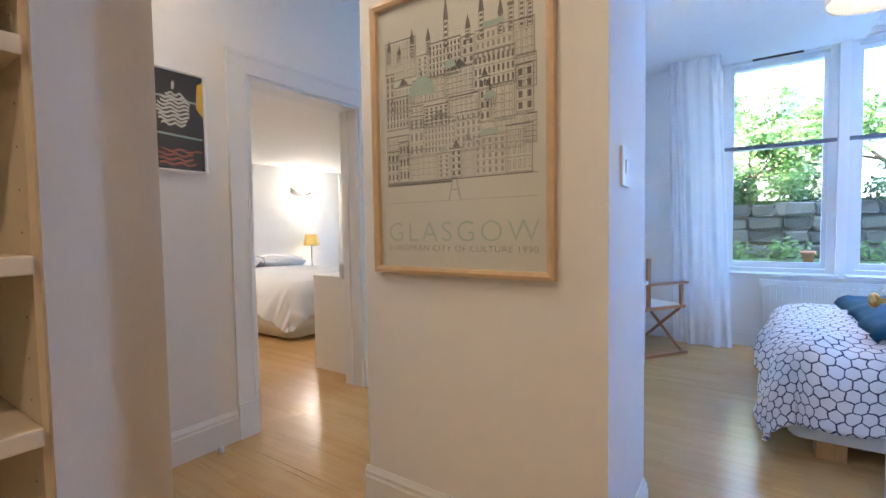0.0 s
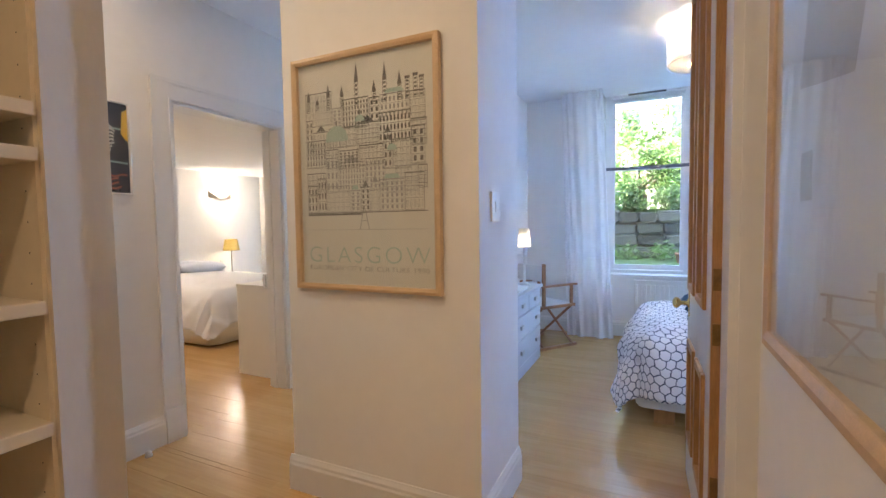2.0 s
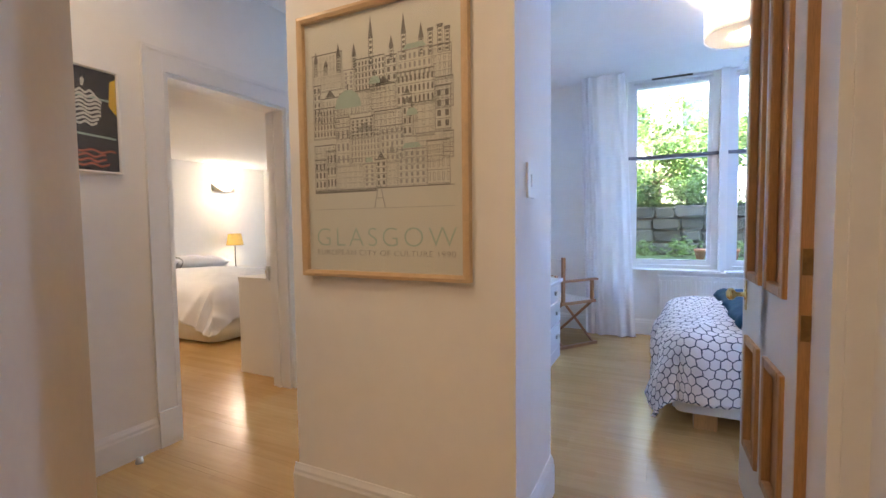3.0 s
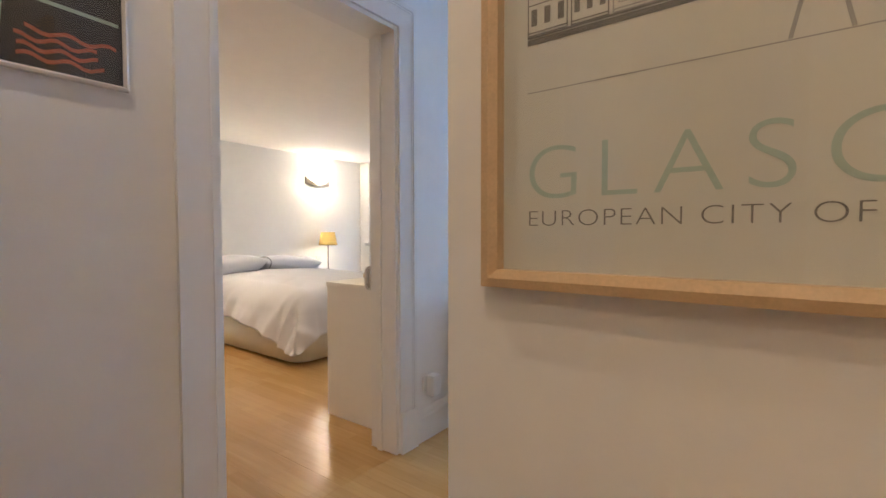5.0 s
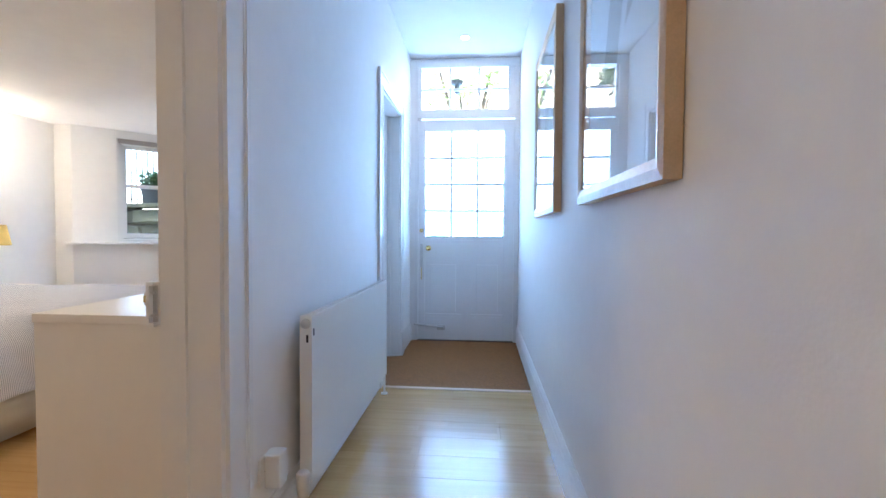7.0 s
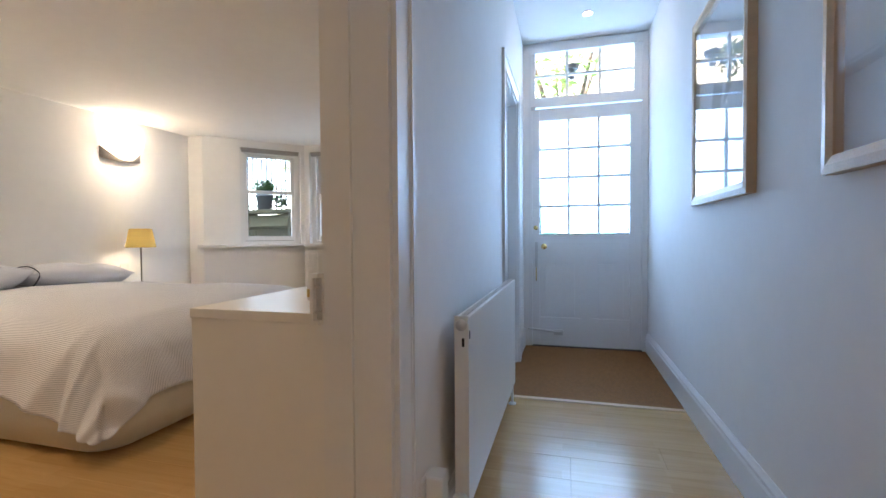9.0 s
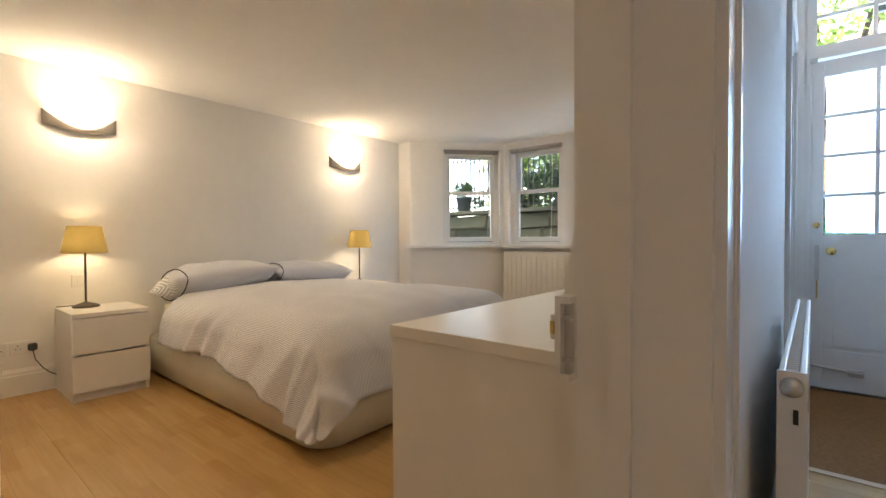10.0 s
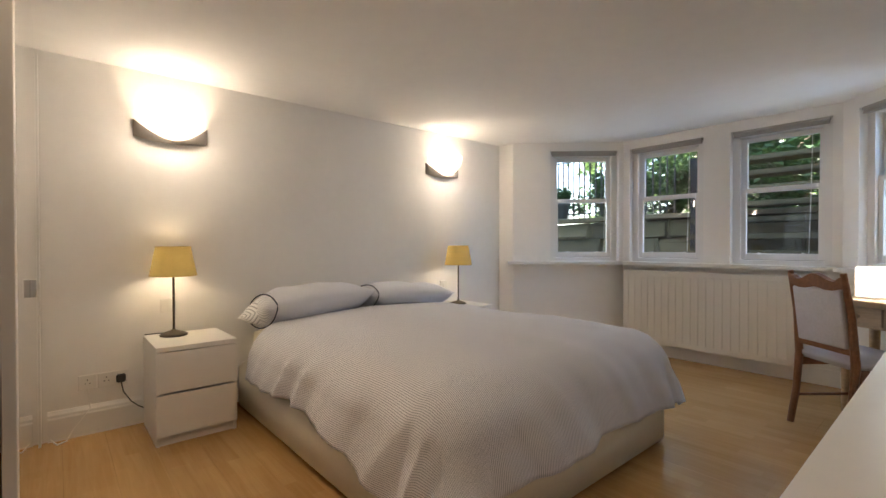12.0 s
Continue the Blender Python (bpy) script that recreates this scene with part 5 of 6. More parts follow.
def city_poster():
    W, H, b = 0.748, 1.037, 0.025
    ob = framed("city_poster", "framed line-drawn city poster in a pale wood frame", pose(-1.066, 1.553, 1.003), W, H, b, 0.03, ASH, PAPER)
    rnd = random.Random(11)
    dark, pale, green = [], [], []
    x0, x1, z0, z1 = 0.062, W - 0.062, 0.345, 0.935
    # tiers of buildings, back to front
    tiers = 5
    for t in range(tiers):
        tier = z0 + (z1 - z0 - 0.12) * (tiers - 1 - t) / tiers
        x = x0
        while x < x1 - 0.03:
            w = min(rnd.choice((0.045, 0.06, 0.09, 0.13)) * rnd.uniform(0.8, 1.2), x1 - x)
            h = rnd.uniform(0.07, 0.16)
            base = tier + (rnd.uniform(-0.018, 0.022) if t < tiers - 1 else 0.0)
            pick = dark if rnd.random() < 0.58 else pale
            pick += outline(x, x + w, base, base + h, 0.0018)
            pick += [rect(x - 0.002, x + w, base + h, base + h + 0.0025)]
            rows, cols = rnd.choice((3, 4, 5)), max(2, int(w / rnd.uniform(0.014, 0.022)))
            solid = rnd.random() < 0.6
            for r in range(rows):
                for c in range(cols):
                    a, d = x + (c + 0.28) * w / cols, base + 0.008 + (r + 0.15) * (h - 0.012) / rows
                    aw, dh = w / cols * 0.45, (h - 0.012) / rows * 0.6
                    if solid:
                        pick.append(rect(a, a + aw, d, d + dh))
                    else:
                        pick += outline(a, a + aw, d, d + dh, 0.0012)
                pick.append(rect(x, x + w, base + 0.004 + r * (h - 0.012) / rows, base + 0.0056 + r * (h - 0.012) / rows))
            kind = rnd.random()
            top = base + h + 0.004
            if kind < 0.22:
                pick.append([(x + w * 0.2, top), (x + w * 0.8, top), (x + w * 0.5, top + 0.028)])
            elif kind < 0.34:
                green.append([(x + w * 0.15, top), (x + w * 0.85, top), (x + w * 0.75, top + 0.018), (x + w * 0.25, top + 0.018)])
            x += w + 0.004
    # spires along the skyline
    for k, (fx, hh) in enumerate(((0.03, 0.10), (0.11, 0.06), (0.21, 0.115), (0.33, 0.10), (0.455, 0.19), (0.60, 0.10), (0.685, 0.17), (0.80, 0.12), (0.86, 0.15), (0.92, 0.16), (0.965, 0.14))):
        cx, bz, w = x0 + fx * (x1 - x0), 0.80, 0.020
        dark += outline(cx - w / 2, cx + w / 2, bz, bz + hh * 0.55, 0.002)
        for r in range(5):
            dark.append(rect(cx - w * 0.28, cx + w * 0.28, bz + 0.008 + r * hh * 0.1, bz + 0.008 + r * hh * 0.1 + hh * 0.055))
        if k < 8:
            dark.append([(cx - w * 0.55, bz + hh * 0.55), (cx + w * 0.55, bz + hh * 0.55), (cx, bz + hh)])
        else:
            dark.append(rect(cx - w * 0.6, cx + w * 0.6, bz + hh * 0.55, bz + hh * 0.62))
    # domes
    for cx, cz, r in ((0.235, 0.66, 0.062), (0.36, 0.735, 0.026), (0.52, 0.60, 0.024)):
        green.append([(cx + r * math.cos(a), cz + r * 1.1 * math.sin(a)) for a in [math.pi * k / 14 for k in range(15)]])
        for k in range(-3, 4):
            dark.append(rect(cx + r * k / 3.6 - 0.001, cx + r * k / 3.6 + 0.001, cz - 0.03, cz))
        dark.append(rect(cx - 0.003, cx + 0.003, cz + r * 1.1, cz + r * 1.1 + 0.022))
    # quay line and base rules
    dark.append(rect(x0, x0 + 0.30, z0 - 0.012, z0 - 0.004))
    dark.append(rect(x0, x1, z0 - 0.003, z0))
    pale.append(rect(x0, x1, 0.268, 0.2695))
    # thin tower sketch under the quay
    for s in (-1, 1):
        pale.append([(W / 2 + s * 0.022, 0.27), (W / 2 + s * 0.026, 0.27), (W / 2 + s * 0.006, 0.36), (W / 2 + s * 0.002, 0.36)])
    pale.append(rect(W / 2 - 0.018, W / 2 + 0.018, 0.305, 0.308))
    ink(ob, "line_drawing", INK, dark, "dark ink city drawing")
    ink(ob, "pale_drawing", INK_PALE, pale, "grey ink city drawing", -0.0002)
    ink(ob, "green_roofs", GREEN_INK, green, "sage green copper roofs", 0.0002)
    lettering("title", "GLASGOW", 0.106, W - 0.12, (0.058, -0.0084, 0.122), GREEN_INK, ob, thin=-0.0018, space=1.22)
    lettering("subtitle", "EUROPEAN CITY OF CULTURE 1990", 0.031, W - 0.125, (0.062, -0.0084, 0.086), INK, ob, thin=-0.0006, space=1.08)


city_poster()


def abstract_print():
    ob = framed("abstract_print", "white framed abstract print, black with yellow and cream", pose(-2.198, 0.96, 1.475, 0, 0, 90), 0.50, 0.505, 0.012, 0.018, LAMINATE, BLACKPRINT)
    rnd = random.Random(4)
    cream, red, yel, grey = [], [], [], []
    def ripple(x, z, w, t, ph):
        """One wavy painted band."""
        top = [(x + w * k / 12, z + 0.007 * math.sin(k * 1.15 + ph) + t / 2) for k in range(13)]
        return top + [(px, pz - t) for px, pz in reversed(top)]
    for k in range(9):
        a = 0.078 * math.sqrt(max(0.12, 1 - ((k - 3.6) / 5.4) ** 2))
        cream.append(ripple(0.345 - a + rnd.uniform(-0.008, 0.008), 0.235 + 0.0185 * k, 2 * a, 0.012, k * 0.45))
    cream.append([(0.335, 0.405), (0.345, 0.405), (0.352, 0.435), (0.344, 0.448), (0.334, 0.438)])
    for cx, cz, w, h in ((0.075, 0.12, 0.12, 0.15), (0.075, 0.24, 0.10, 0.05), (0.10, 0.415, 0.10, 0.09)):
        cream.append([(cx - w / 2, cz - h / 2), (cx + w * 0.42, cz - h * 0.46), (cx + w / 2, cz + h * 0.3), (cx + w * 0.1, cz + h / 2), (cx - w * 0.46, cz + h * 0.38)])
    yel.append([(0.452, 0.33), (0.487, 0.29), (0.487, 0.47), (0.460, 0.45)])
    for k in range(4):
        red.append(ripple(0.275 + rnd.uniform(-0.012, 0.012), 0.040 + 0.022 * k, 0.185 + rnd.uniform(-0.03, 0.01), 0.010, k * 0.6))
    for x in (0.155, 0.225):
        grey.append([(x, 0.02), (x + 0.012, 0.02), (x + 0.030, 0.25), (x + 0.016, 0.48), (x + 0.004, 0.48), (x + 0.016, 0.25)])
    for z in (0.165, 0.345):
        grey.append([(0.02, z), (0.24, z + 0.016), (0.48, z + 0.004), (0.48, z + 0.014), (0.24, z + 0.026), (0.02, z + 0.010)])
    for nm, m, q in (("grey_strokes", GREEN_INK, grey), ("cream_shapes", PAPER, cream), ("yellow_patch", YEL, yel), ("red_bars", REDP, red)):
        ink(ob, nm, m, q, "", 0.0001 * (1 + ["grey_strokes", "cream_shapes", "yellow_patch", "red_bars"].index(nm)))




BLACKPRINT = mat("black_print_sheet", (0.03, 0.03, 0.035), 0.6, grain=0.3, scale=10)
YEL = mat("yellow_print_ink", (0.75, 0.50, 0.05), 0.7, grain=0.1)
REDP = mat("brick_red_print_ink", (0.50, 0.14, 0.09), 0.7, grain=0.2)
abstract_print()

SILVERPRINT = mat("pale_sketch_paper", (0.60, 0.62, 0.64), 0.7, grain=0.06, scale=3)
for y0, y1, z0, z1 in ((2.275, 3.00, 1.148, 2.08), (3.505, 4.26, 1.152, 2.08)):
    # corridor prints: pale mount with a faint washed sketch
    w, h = y1 - y0, z1 - z0
    p = framed("corridor_print", "large pale wood framed sketch with wide mount", pose(-1.150, y1, z0, 0, 0, -90), w, h, 0.045, 0.034, ASH, SILVERPRINT)
    p["group"] = "corridor prints"
    ink(p, "faint_sketch", INK_PALE, [[(w * 0.30, h * 0.40), (w * 0.46, h * 0.36), (w * 0.55, h * 0.60), (w * 0.42, h * 0.74)], [(w * 0.55, h * 0.45), (w * 0.68, h * 0.50), (w * 0.64, h * 0.62)]], "faint grey washed sketch")
    ink(p, "mount_edge", PAPER, outline(w * 0.18, w * 0.82, h * 0.2, h * 0.82, 0.004))

p = framed("hall_print", "pale wood framed sketch behind reflecting glass", pose(HALL_E - 0.002, 1.34, 0.965, 0, 0, -90), 0.86, 1.25, 0.04, 0.03, ASH, SILVERPRINT)
ink(p, "faint_sketch", INK_PALE, [[(0.20, 0.60), (0.50, 0.55), (0.62, 0.90), (0.30, 1.0)]], "faint grey sketch")
ink(p, "small_sketch", INK_PALE, [rect(0.22, 0.30, 0.36, 0.46)])


def bookcase():
    """Built-in cream bookcase with a wide splayed end; shelves face the hall."""
    ob = thing("bookcase", "built-in cream bookcase with empty shelves", "bookcase")
    F, E = -0.662, 0.406
    part("splayed_end", prism([(F, E), (-1.002, 0.712), (-1.20, 0.712), (-1.20, E + 0.03), (F - 0.02, E)], 0, 2.735), SHELF, ob, "wide splayed end panel")
    part("side_panel", box(-1.10, F - 0.018, E - 0.008, E + 0.004, 0, 2.735), SHELF, ob)
    part("side_panel", box(-1.10, F, -1.59, -1.565, 0, 2.735), SHELF, ob)
    part("back_panel", box(-1.12, -1.10, -1.59, E, 0, 2.735), SHELF, ob)
    part("back_batten", box(-1.10, -1.092, E - 0.05, E - 0.008, 0, 2.735), SHELF, ob)
    for z in (0.10, 0.48, 0.863, 1.115, 1.425, 1.515, 1.88, 2.27):
        part("shelf", box(-1.098, F - 0.002, -1.564, E - 0.009, z, z + 0.028, 0.003), SHELF, ob)
    pin = lathe([(0.002, -0.0005), (0.002, 0.0)], 8, (0, 0, 0), 'y')
    me = bpy.data.meshes.new("peg_hole")
    pin.to_mesh(me)
    pin.free()
    me.materials.append(BLACK)
    for k in range(28):
        o = new("peg_hole", me)
        o.location = (F - 0.06, E - 0.0082, 0.28 + 0.064 * k)
        o.parent = ob


bookcase()

flat = fluted_radiator("radiator", pose(-2.110, 2.978, 0, 0, 0, 90), 1.285, 0.14, 0.747, 0.05, "white flat panel radiator on the corridor wall", False)
part("thermostat_valve", lathe([(0.009, -0.18), (0.009, -0.08), (0.018, -0.078), (0.018, -0.06), (0.022, -0.055), (0.023, 0.012), (0.020, 0.017), (0.001, 0.018)], 16, (-0.035, 0.02, 0.185)), PLASTIC, flat, "white thermostatic valve head", True)
part("pipe", tube([(-0.035, 0.02, 0.09), (-0.035, 0.02, 0.002)], 0.0075, 8), PLASTIC, flat)
part("pipe_collar", lathe([(0.022, 0.0), (0.022, 0.006), (0.012, 0.012)], 16, (-0.035, 0.02, 0)), PLASTIC, flat)
part("pipe", tube([(1.315, 0.02, 0.16), (1.315, 0.02, 0.002)], 0.0075, 8), PLASTIC, flat)
part("pipe_collar", lathe([(0.022, 0.0), (0.022, 0.006), (0.012, 0.012)], 16, (1.315, 0.02, 0)), PLASTIC, flat)
part("vent_cap", box(0.012, 0.022, -0.0015, 0.0005, 0.677, 0.702), BLACK, flat)
part("bleed_end", lathe([(0.001, -0.012), (0.009, -0.012), (0.011, -0.009), (0.017, -0.008), (0.019, -0.001)], 14, (0, 0.022, 0.722), 'x'), STEEL, flat, "steel bleed valve plug", True)
part("vent_cap", box(-0.0035, -0.0015, 0.012, 0.020, 0.655, 0.682), BLACK, flat)
wall_plate("wall_socket", pose(-2.20, 2.80, 0.29, 0, 0, 90), 0.086, 0.086, "single", "white single power socket with adaptor", "socket")
ad = thing("plug_adaptor", "white plug-in adaptor in the corridor socket", "adaptor", (-2.19, 2.81, 0.28))
part("housing", box(0.0, 0.05, -0.03, 0.03, -0.05, 0.06, 0.006), PLASTIC, ad)
wall_plate("light_switch", pose(-0.165, 1.73, 1.36, 0, 0, 90), 0.086, 0.125, "switch", "white double light switch on the passage wall", "switch")
ds = thing("door_stop", "small steel floor door stop by the skirting", "door stop", (-2.13, 1.44, 0))
part("stop", lathe([(0.019, 0), (0.019, 0.012), (0.016, 0.016), (0.016, 0.028), (0.008, 0.032)], 16), STEEL, ds, smooth=True)


# ---- east bedroom ----
def east_bed():
    ob = thing("double_bed", "white slatted bed with wooden block feet", "bed")
    part("bed_base", soften(prism(rounded(0.34, 2.52, 3.03, 4.55, 0.06), 0.09, 0.30), 0.015), LAMINATE, ob)
    part("mattress", soften(prism(rounded(0.33, 2.52, 3.03, 4.55, 0.10), 0.30, 0.52), 0.04), SHEET, ob, smooth=True)
    for x in (0.45, 2.3):
        for y in (3.05, 4.38):
            part("foot", box(x, x + 0.12, y, y + 0.10, 0, 0.09, 0.004), PINE, ob, "pale wooden block foot")


east_bed()
q = drape("quilt", 0.44, 2.46, 3.14, 4.44, 0.56, 0.47, HONEY, None, 8.0, "", flare=0.04, edge=0.16, open_head=False, puff=0.08)
tagged(q, "white quilt with navy honeycomb print on the bed", "quilt")
q = drape("throw", 0.74, 1.6, 3.24, 4.34, 0.668, 0.10, TEAL, None, 6.0, "", flare=0.3, open_head=False, puff=0.012, step=0.04)
tagged(q, "petrol blue throw folded across the bed", "throw")


def painted_chest():
    ob = thing("chest_of_drawers", "pale grey painted chest with metal cup handles", "chest of drawers", (-0.975, 3.30, 0))
    D, W, H = 0.43, 0.92, 0.71
    part("body", box(0.0, D - 0.02, 0.02, W - 0.02, 0.10, H - 0.03), GREYPAINT, ob)
    part("top", box(0, D + 0.015, 0, W, H - 0.03, H, 0.006), GREYPAINT, ob)
    part("plinth", box(0.02, D - 0.01, 0.01, W - 0.01, 0.0, 0.10, 0.004), GREYPAINT, ob)
    rows = ((0.12, 0.32, 1), (0.335, 0.52, 1), (0.535, 0.67, 2))
    for z0, z1, n in rows:
        for k in range(n):
            a, b = 0.04 + k * (W - 0.08) / n, 0.04 + (k + 1) * (W - 0.08) / n - 0.01
            d = part("drawer", box(D - 0.02, D, a, b, z0, z1, 0.004), GREYPAINT, ob)
            for f in ((0.2, 0.8) if n == 1 else (0.5,)):
                y = a + (b - a) * f
                bm = box(D, D + 0.02, y - 0.04, y + 0.04, (z0 + z1) / 2 - 0.012, (z0 + z1) / 2 + 0.022, 0.008)
                part("cup_handle", bm, STEEL, d, "metal cup handle")


GREYPAINT = mat("pale_grey_furniture_paint", (0.60, 0.61, 0.64), 0.45, grain=0.03)
painted_chest()
tl = thing("table_lamp", "small white table lamp on the painted chest", "table lamp", (-0.68, 4.10, 0.71))
part("base", lathe([(0.05, 0), (0.05, 0.012), (0.012, 0.03), (0.010, 0.38)], 16), PLASTIC, tl, smooth=True)
part("shade", lathe([(0.062, 0.36), (0.048, 0.533), (0.046, 0.533), (0.060, 0.36)], 24), SHADE_W, tl, "white paper shade, lit", True)
lamp("chest_lamp_light", 'POINT', (-0.68, 4.10, 1.16), 0.2, 0.03, (1.0, 0.85, 0.66))
bd = thing("chest_tray", "white flat tray of papers on the chest", "tray", (-0.74, 3.72, 0.71))
part("tray", box(-0.14, 0.16, -0.18, 0.18, 0, 0.018, 0.004), PLASTIC, bd)
bx = thing("leaning_board", "white board leaning behind the chest", "board", (-0.94, 4.42, 0))
part("board", box(0, 0.03, 0, 0.5, 0.0, 0.95, 0.004), LAMINATE, bx)


def director_chair():
    ob = thing("folding_chair", "folding wooden director chair with white canvas", "chair", (-0.66, 4.72, 0), turn=-35)
    for s in (-1, 1):
        x = s * 0.25
        part("cross_leg", tube([(x, -0.20, 0.02), (x * -0.9, -0.20, 0.42)], 0.014, 8), DECKWOOD, ob)
        part("cross_leg", tube([(x, 0.20, 0.02), (x * -0.9, 0.20, 0.42)], 0.014, 8), DECKWOOD, ob)
        part("foot_rail", box(x - 0.016, x + 0.016, -0.25, 0.25, 0.0, 0.03, 0.004), DECKWOOD, ob)
        part("seat_rail", box(x - 0.014, x + 0.014, -0.23, 0.23, 0.42, 0.45, 0.004), DECKWOOD, ob)
        part("arm_post", box(x - 0.011, x + 0.011, 0.17, 0.20, 0.45, 0.64), DECKWOOD, ob)
        part("back_post", box(x - 0.013, x + 0.013, -0.21, -0.18, 0.45, 0.88), DECKWOOD, ob)
        part("armrest", box(x - 0.025, x + 0.025, -0.23, 0.25, 0.64, 0.66, 0.005), DECKWOOD, ob)
    part("seat", box(-0.25, 0.25, -0.20, 0.20, 0.445, 0.455), CANVAS, ob, "white canvas sling seat")
    part("back_sling", box(-0.26, 0.26, -0.202, -0.190, 0.70, 0.86), CANVAS, ob, "white canvas back")


director_chair()


def curtain():
    ob = thing("curtain", "long white gathered curtain on a slim rail", "curtain")
    bm = bmesh.new()
    n, zs = 90, [0.012, 0.5, 1.0, 1.6, 2.2, 2.6, 2.74, 2.76, 2.82]
    rows = []
    for z in zs:
        f = (z - 0.012) / 2.85
        row = []
        for i in range(n + 1):
            u = i / n
            x = -0.46 - 0.075 * f + (0.48 - 0.045 * f) * u + 0.02 * (1 - f) * math.sin(7 * u)
            amp = 0.020 * (1 - 0.15 * f)
            y = 5.16 + amp * math.sin(2 * math.pi * (u * (5.2 + 0.25 * math.sin(3 * f)) + 0.35 * math.sin(6 * u) + 0.12 * math.sin(9 * f))) + (0.012 + 0.014 * (1 - f)) * math.sin(2 * math.pi * u * 2.3 + f * 2.5) + 0.008 * max(0.0, (f - 0.93) / 0.07) * math.sin(2 * math.pi * u * 17) - 0.04 * (1 - f)
            row.append(bm.verts.new((x, y, z)))
        rows.append(row)
    for a, b in zip(rows, rows[1:]):
        for i in range(n):
            f = bm.faces.new((a[i], a[i + 1], b[i + 1], b[i]))
            f.smooth = True
    part("cloth", bm, CURTAIN, ob)
    part("rail", tube([(-0.56, 5.17, 2.835), (2.3, 5.17, 2.835)], 0.011, 10), PLASTIC, ob)
    for x in (-0.45, 0.9, 2.2):
        part("bracket", box(x - 0.01, x + 0.01, 5.17, 5.36, 2.828, 2.85), PLASTIC, ob)


curtain()
fluted_radiator("radiator", pose(0.235, 5.295, 0), 1.45, 0.12, 0.648, 0.045, "white fluted radiator under the garden windows")


def pendant():
    ob = thing("pendant_lamp", "white fabric drum pendant hanging from the ceiling", "pendant lamp", (0.76, 3.72, 2.43))
    bm = bmesh.new()
    n = 40
    lo, hi = [], []
    for i in range(n):
        a = 2 * math.pi * i / n
        lo.append(bm.verts.new((0.25 * math.cos(a), 0.25 * math.sin(a), 0)))
        hi.append(bm.verts.new((0.25 * math.cos(a), 0.25 * math.sin(a), 0.25)))
    for i in range(n):
        bm.faces.new((lo[i], lo[(i + 1) % n], hi[(i + 1) % n], hi[i]))
    part("shade", bm, SHADE_W, ob, "ivory fabric drum shade", True)
    part("diffuser", lathe([(0.10, 0.012), (0.10, 0.018)], 24), BULB, ob, "glowing round diffuser")
    part("ring", lathe([(0.247, 0.006), (0.247, 0.012)], 32), SHADE_W, ob)
    part("cord", tube([(0, 0, 0.20), (0, 0, 0.61)], 0.004, 6), PLASTIC, ob)
    part("ceiling_rose", lathe([(0.045, 0.59), (0.045, 0.62)], 20), PLASTIC, ob)
    lamp("pendant_light", 'POINT', (0.76, 3.72, 2.55), 0.05, 0.06)


pendant()

# ---- outside ----
def leaf_cloud(name, blobs, count, size, material, parent, seed, label=""):
    """Many small folded leaves scattered through uneven clumps."""
    rnd = random.Random(seed)
    verts, faces = [], []
    for _ in range(count):
        cx, cy, cz, r = rnd.choice(blobs)
        while True:
            p = Vector((rnd.uniform(-1, 1), rnd.uniform(-1, 1), rnd.uniform(-1, 1)))
            if p.length < 1:
                break
        p = Vector((cx, cy, cz)) + p * r * rnd.uniform(0.7, 1.15)
        s = size * rnd.uniform(0.6, 1.4)
        m = Euler((rnd.uniform(-0.9, 0.9), rnd.uniform(-0.9, 0.9), rnd.uniform(0, 6.3))).to_matrix()
        k = len(verts)
        for q in ((0, -1, 0), (0.42, -0.1, 0.12), (0, 1, 0), (-0.42, -0.1, 0.12)):
            verts.append(p + m @ Vector(q) * s)
        faces += [(k, k + 1, k + 2), (k, k + 2, k + 3)]
    me = bpy.data.meshes.new(name)
    me.from_pydata([tuple(v) for v in verts], [], faces)
    me.materials.append(material)
    ob = new(name, me)
    ob.parent = parent
    ob["kind"] = "stuff"
    if label:
        ob["label"] = label
    return ob


def tree(x, y, z, h, spread, seed, leaves, label, name="tree", mat_a=None, mat_b=None, size=0.06):
    rnd = random.Random(seed)
    ob = thing(name, label, name, (x, y, z))
    trunk_top = h * 0.28
    part("trunk", tube([(0, 0, -0.1), (0.04, 0.02, trunk_top * 0.5), (-0.03, 0.05, trunk_top)], [0.10 * spread, 0.08 * spread, 0.05 * spread], 10), BARK, ob)
    blobs = []
    for k in range(7):
        a = 2 * math.pi * k / 7 + rnd.uniform(-0.3, 0.3)
        e = Vector((math.cos(a) * spread * rnd.uniform(0.5, 1.0), math.sin(a) * spread * rnd.uniform(0.4, 0.8), h * rnd.uniform(0.22, 0.95)))
        part("limb", tube([(-0.02, 0.04, trunk_top * rnd.uniform(0.6, 0.95)), e * 0.55 + Vector((0, 0, trunk_top * 0.35)), e], [0.03 * spread, 0.02 * spread, 0.006], 6), BARK, ob)
        for _ in range(5):
            blobs.append((e.x + rnd.gauss(0, 0.3) * spread, e.y + rnd.gauss(0, 0.25) * spread, e.z + rnd.gauss(0, 0.14) * h, rnd.uniform(0.18, 0.42) * spread))
    leaf_cloud("crown", blobs, leaves, size, mat_a or LEAF, ob, seed)
    leaf_cloud("crown", blobs[::2], leaves // 2, size, mat_b or LEAF2, ob, seed + 1)
    return ob


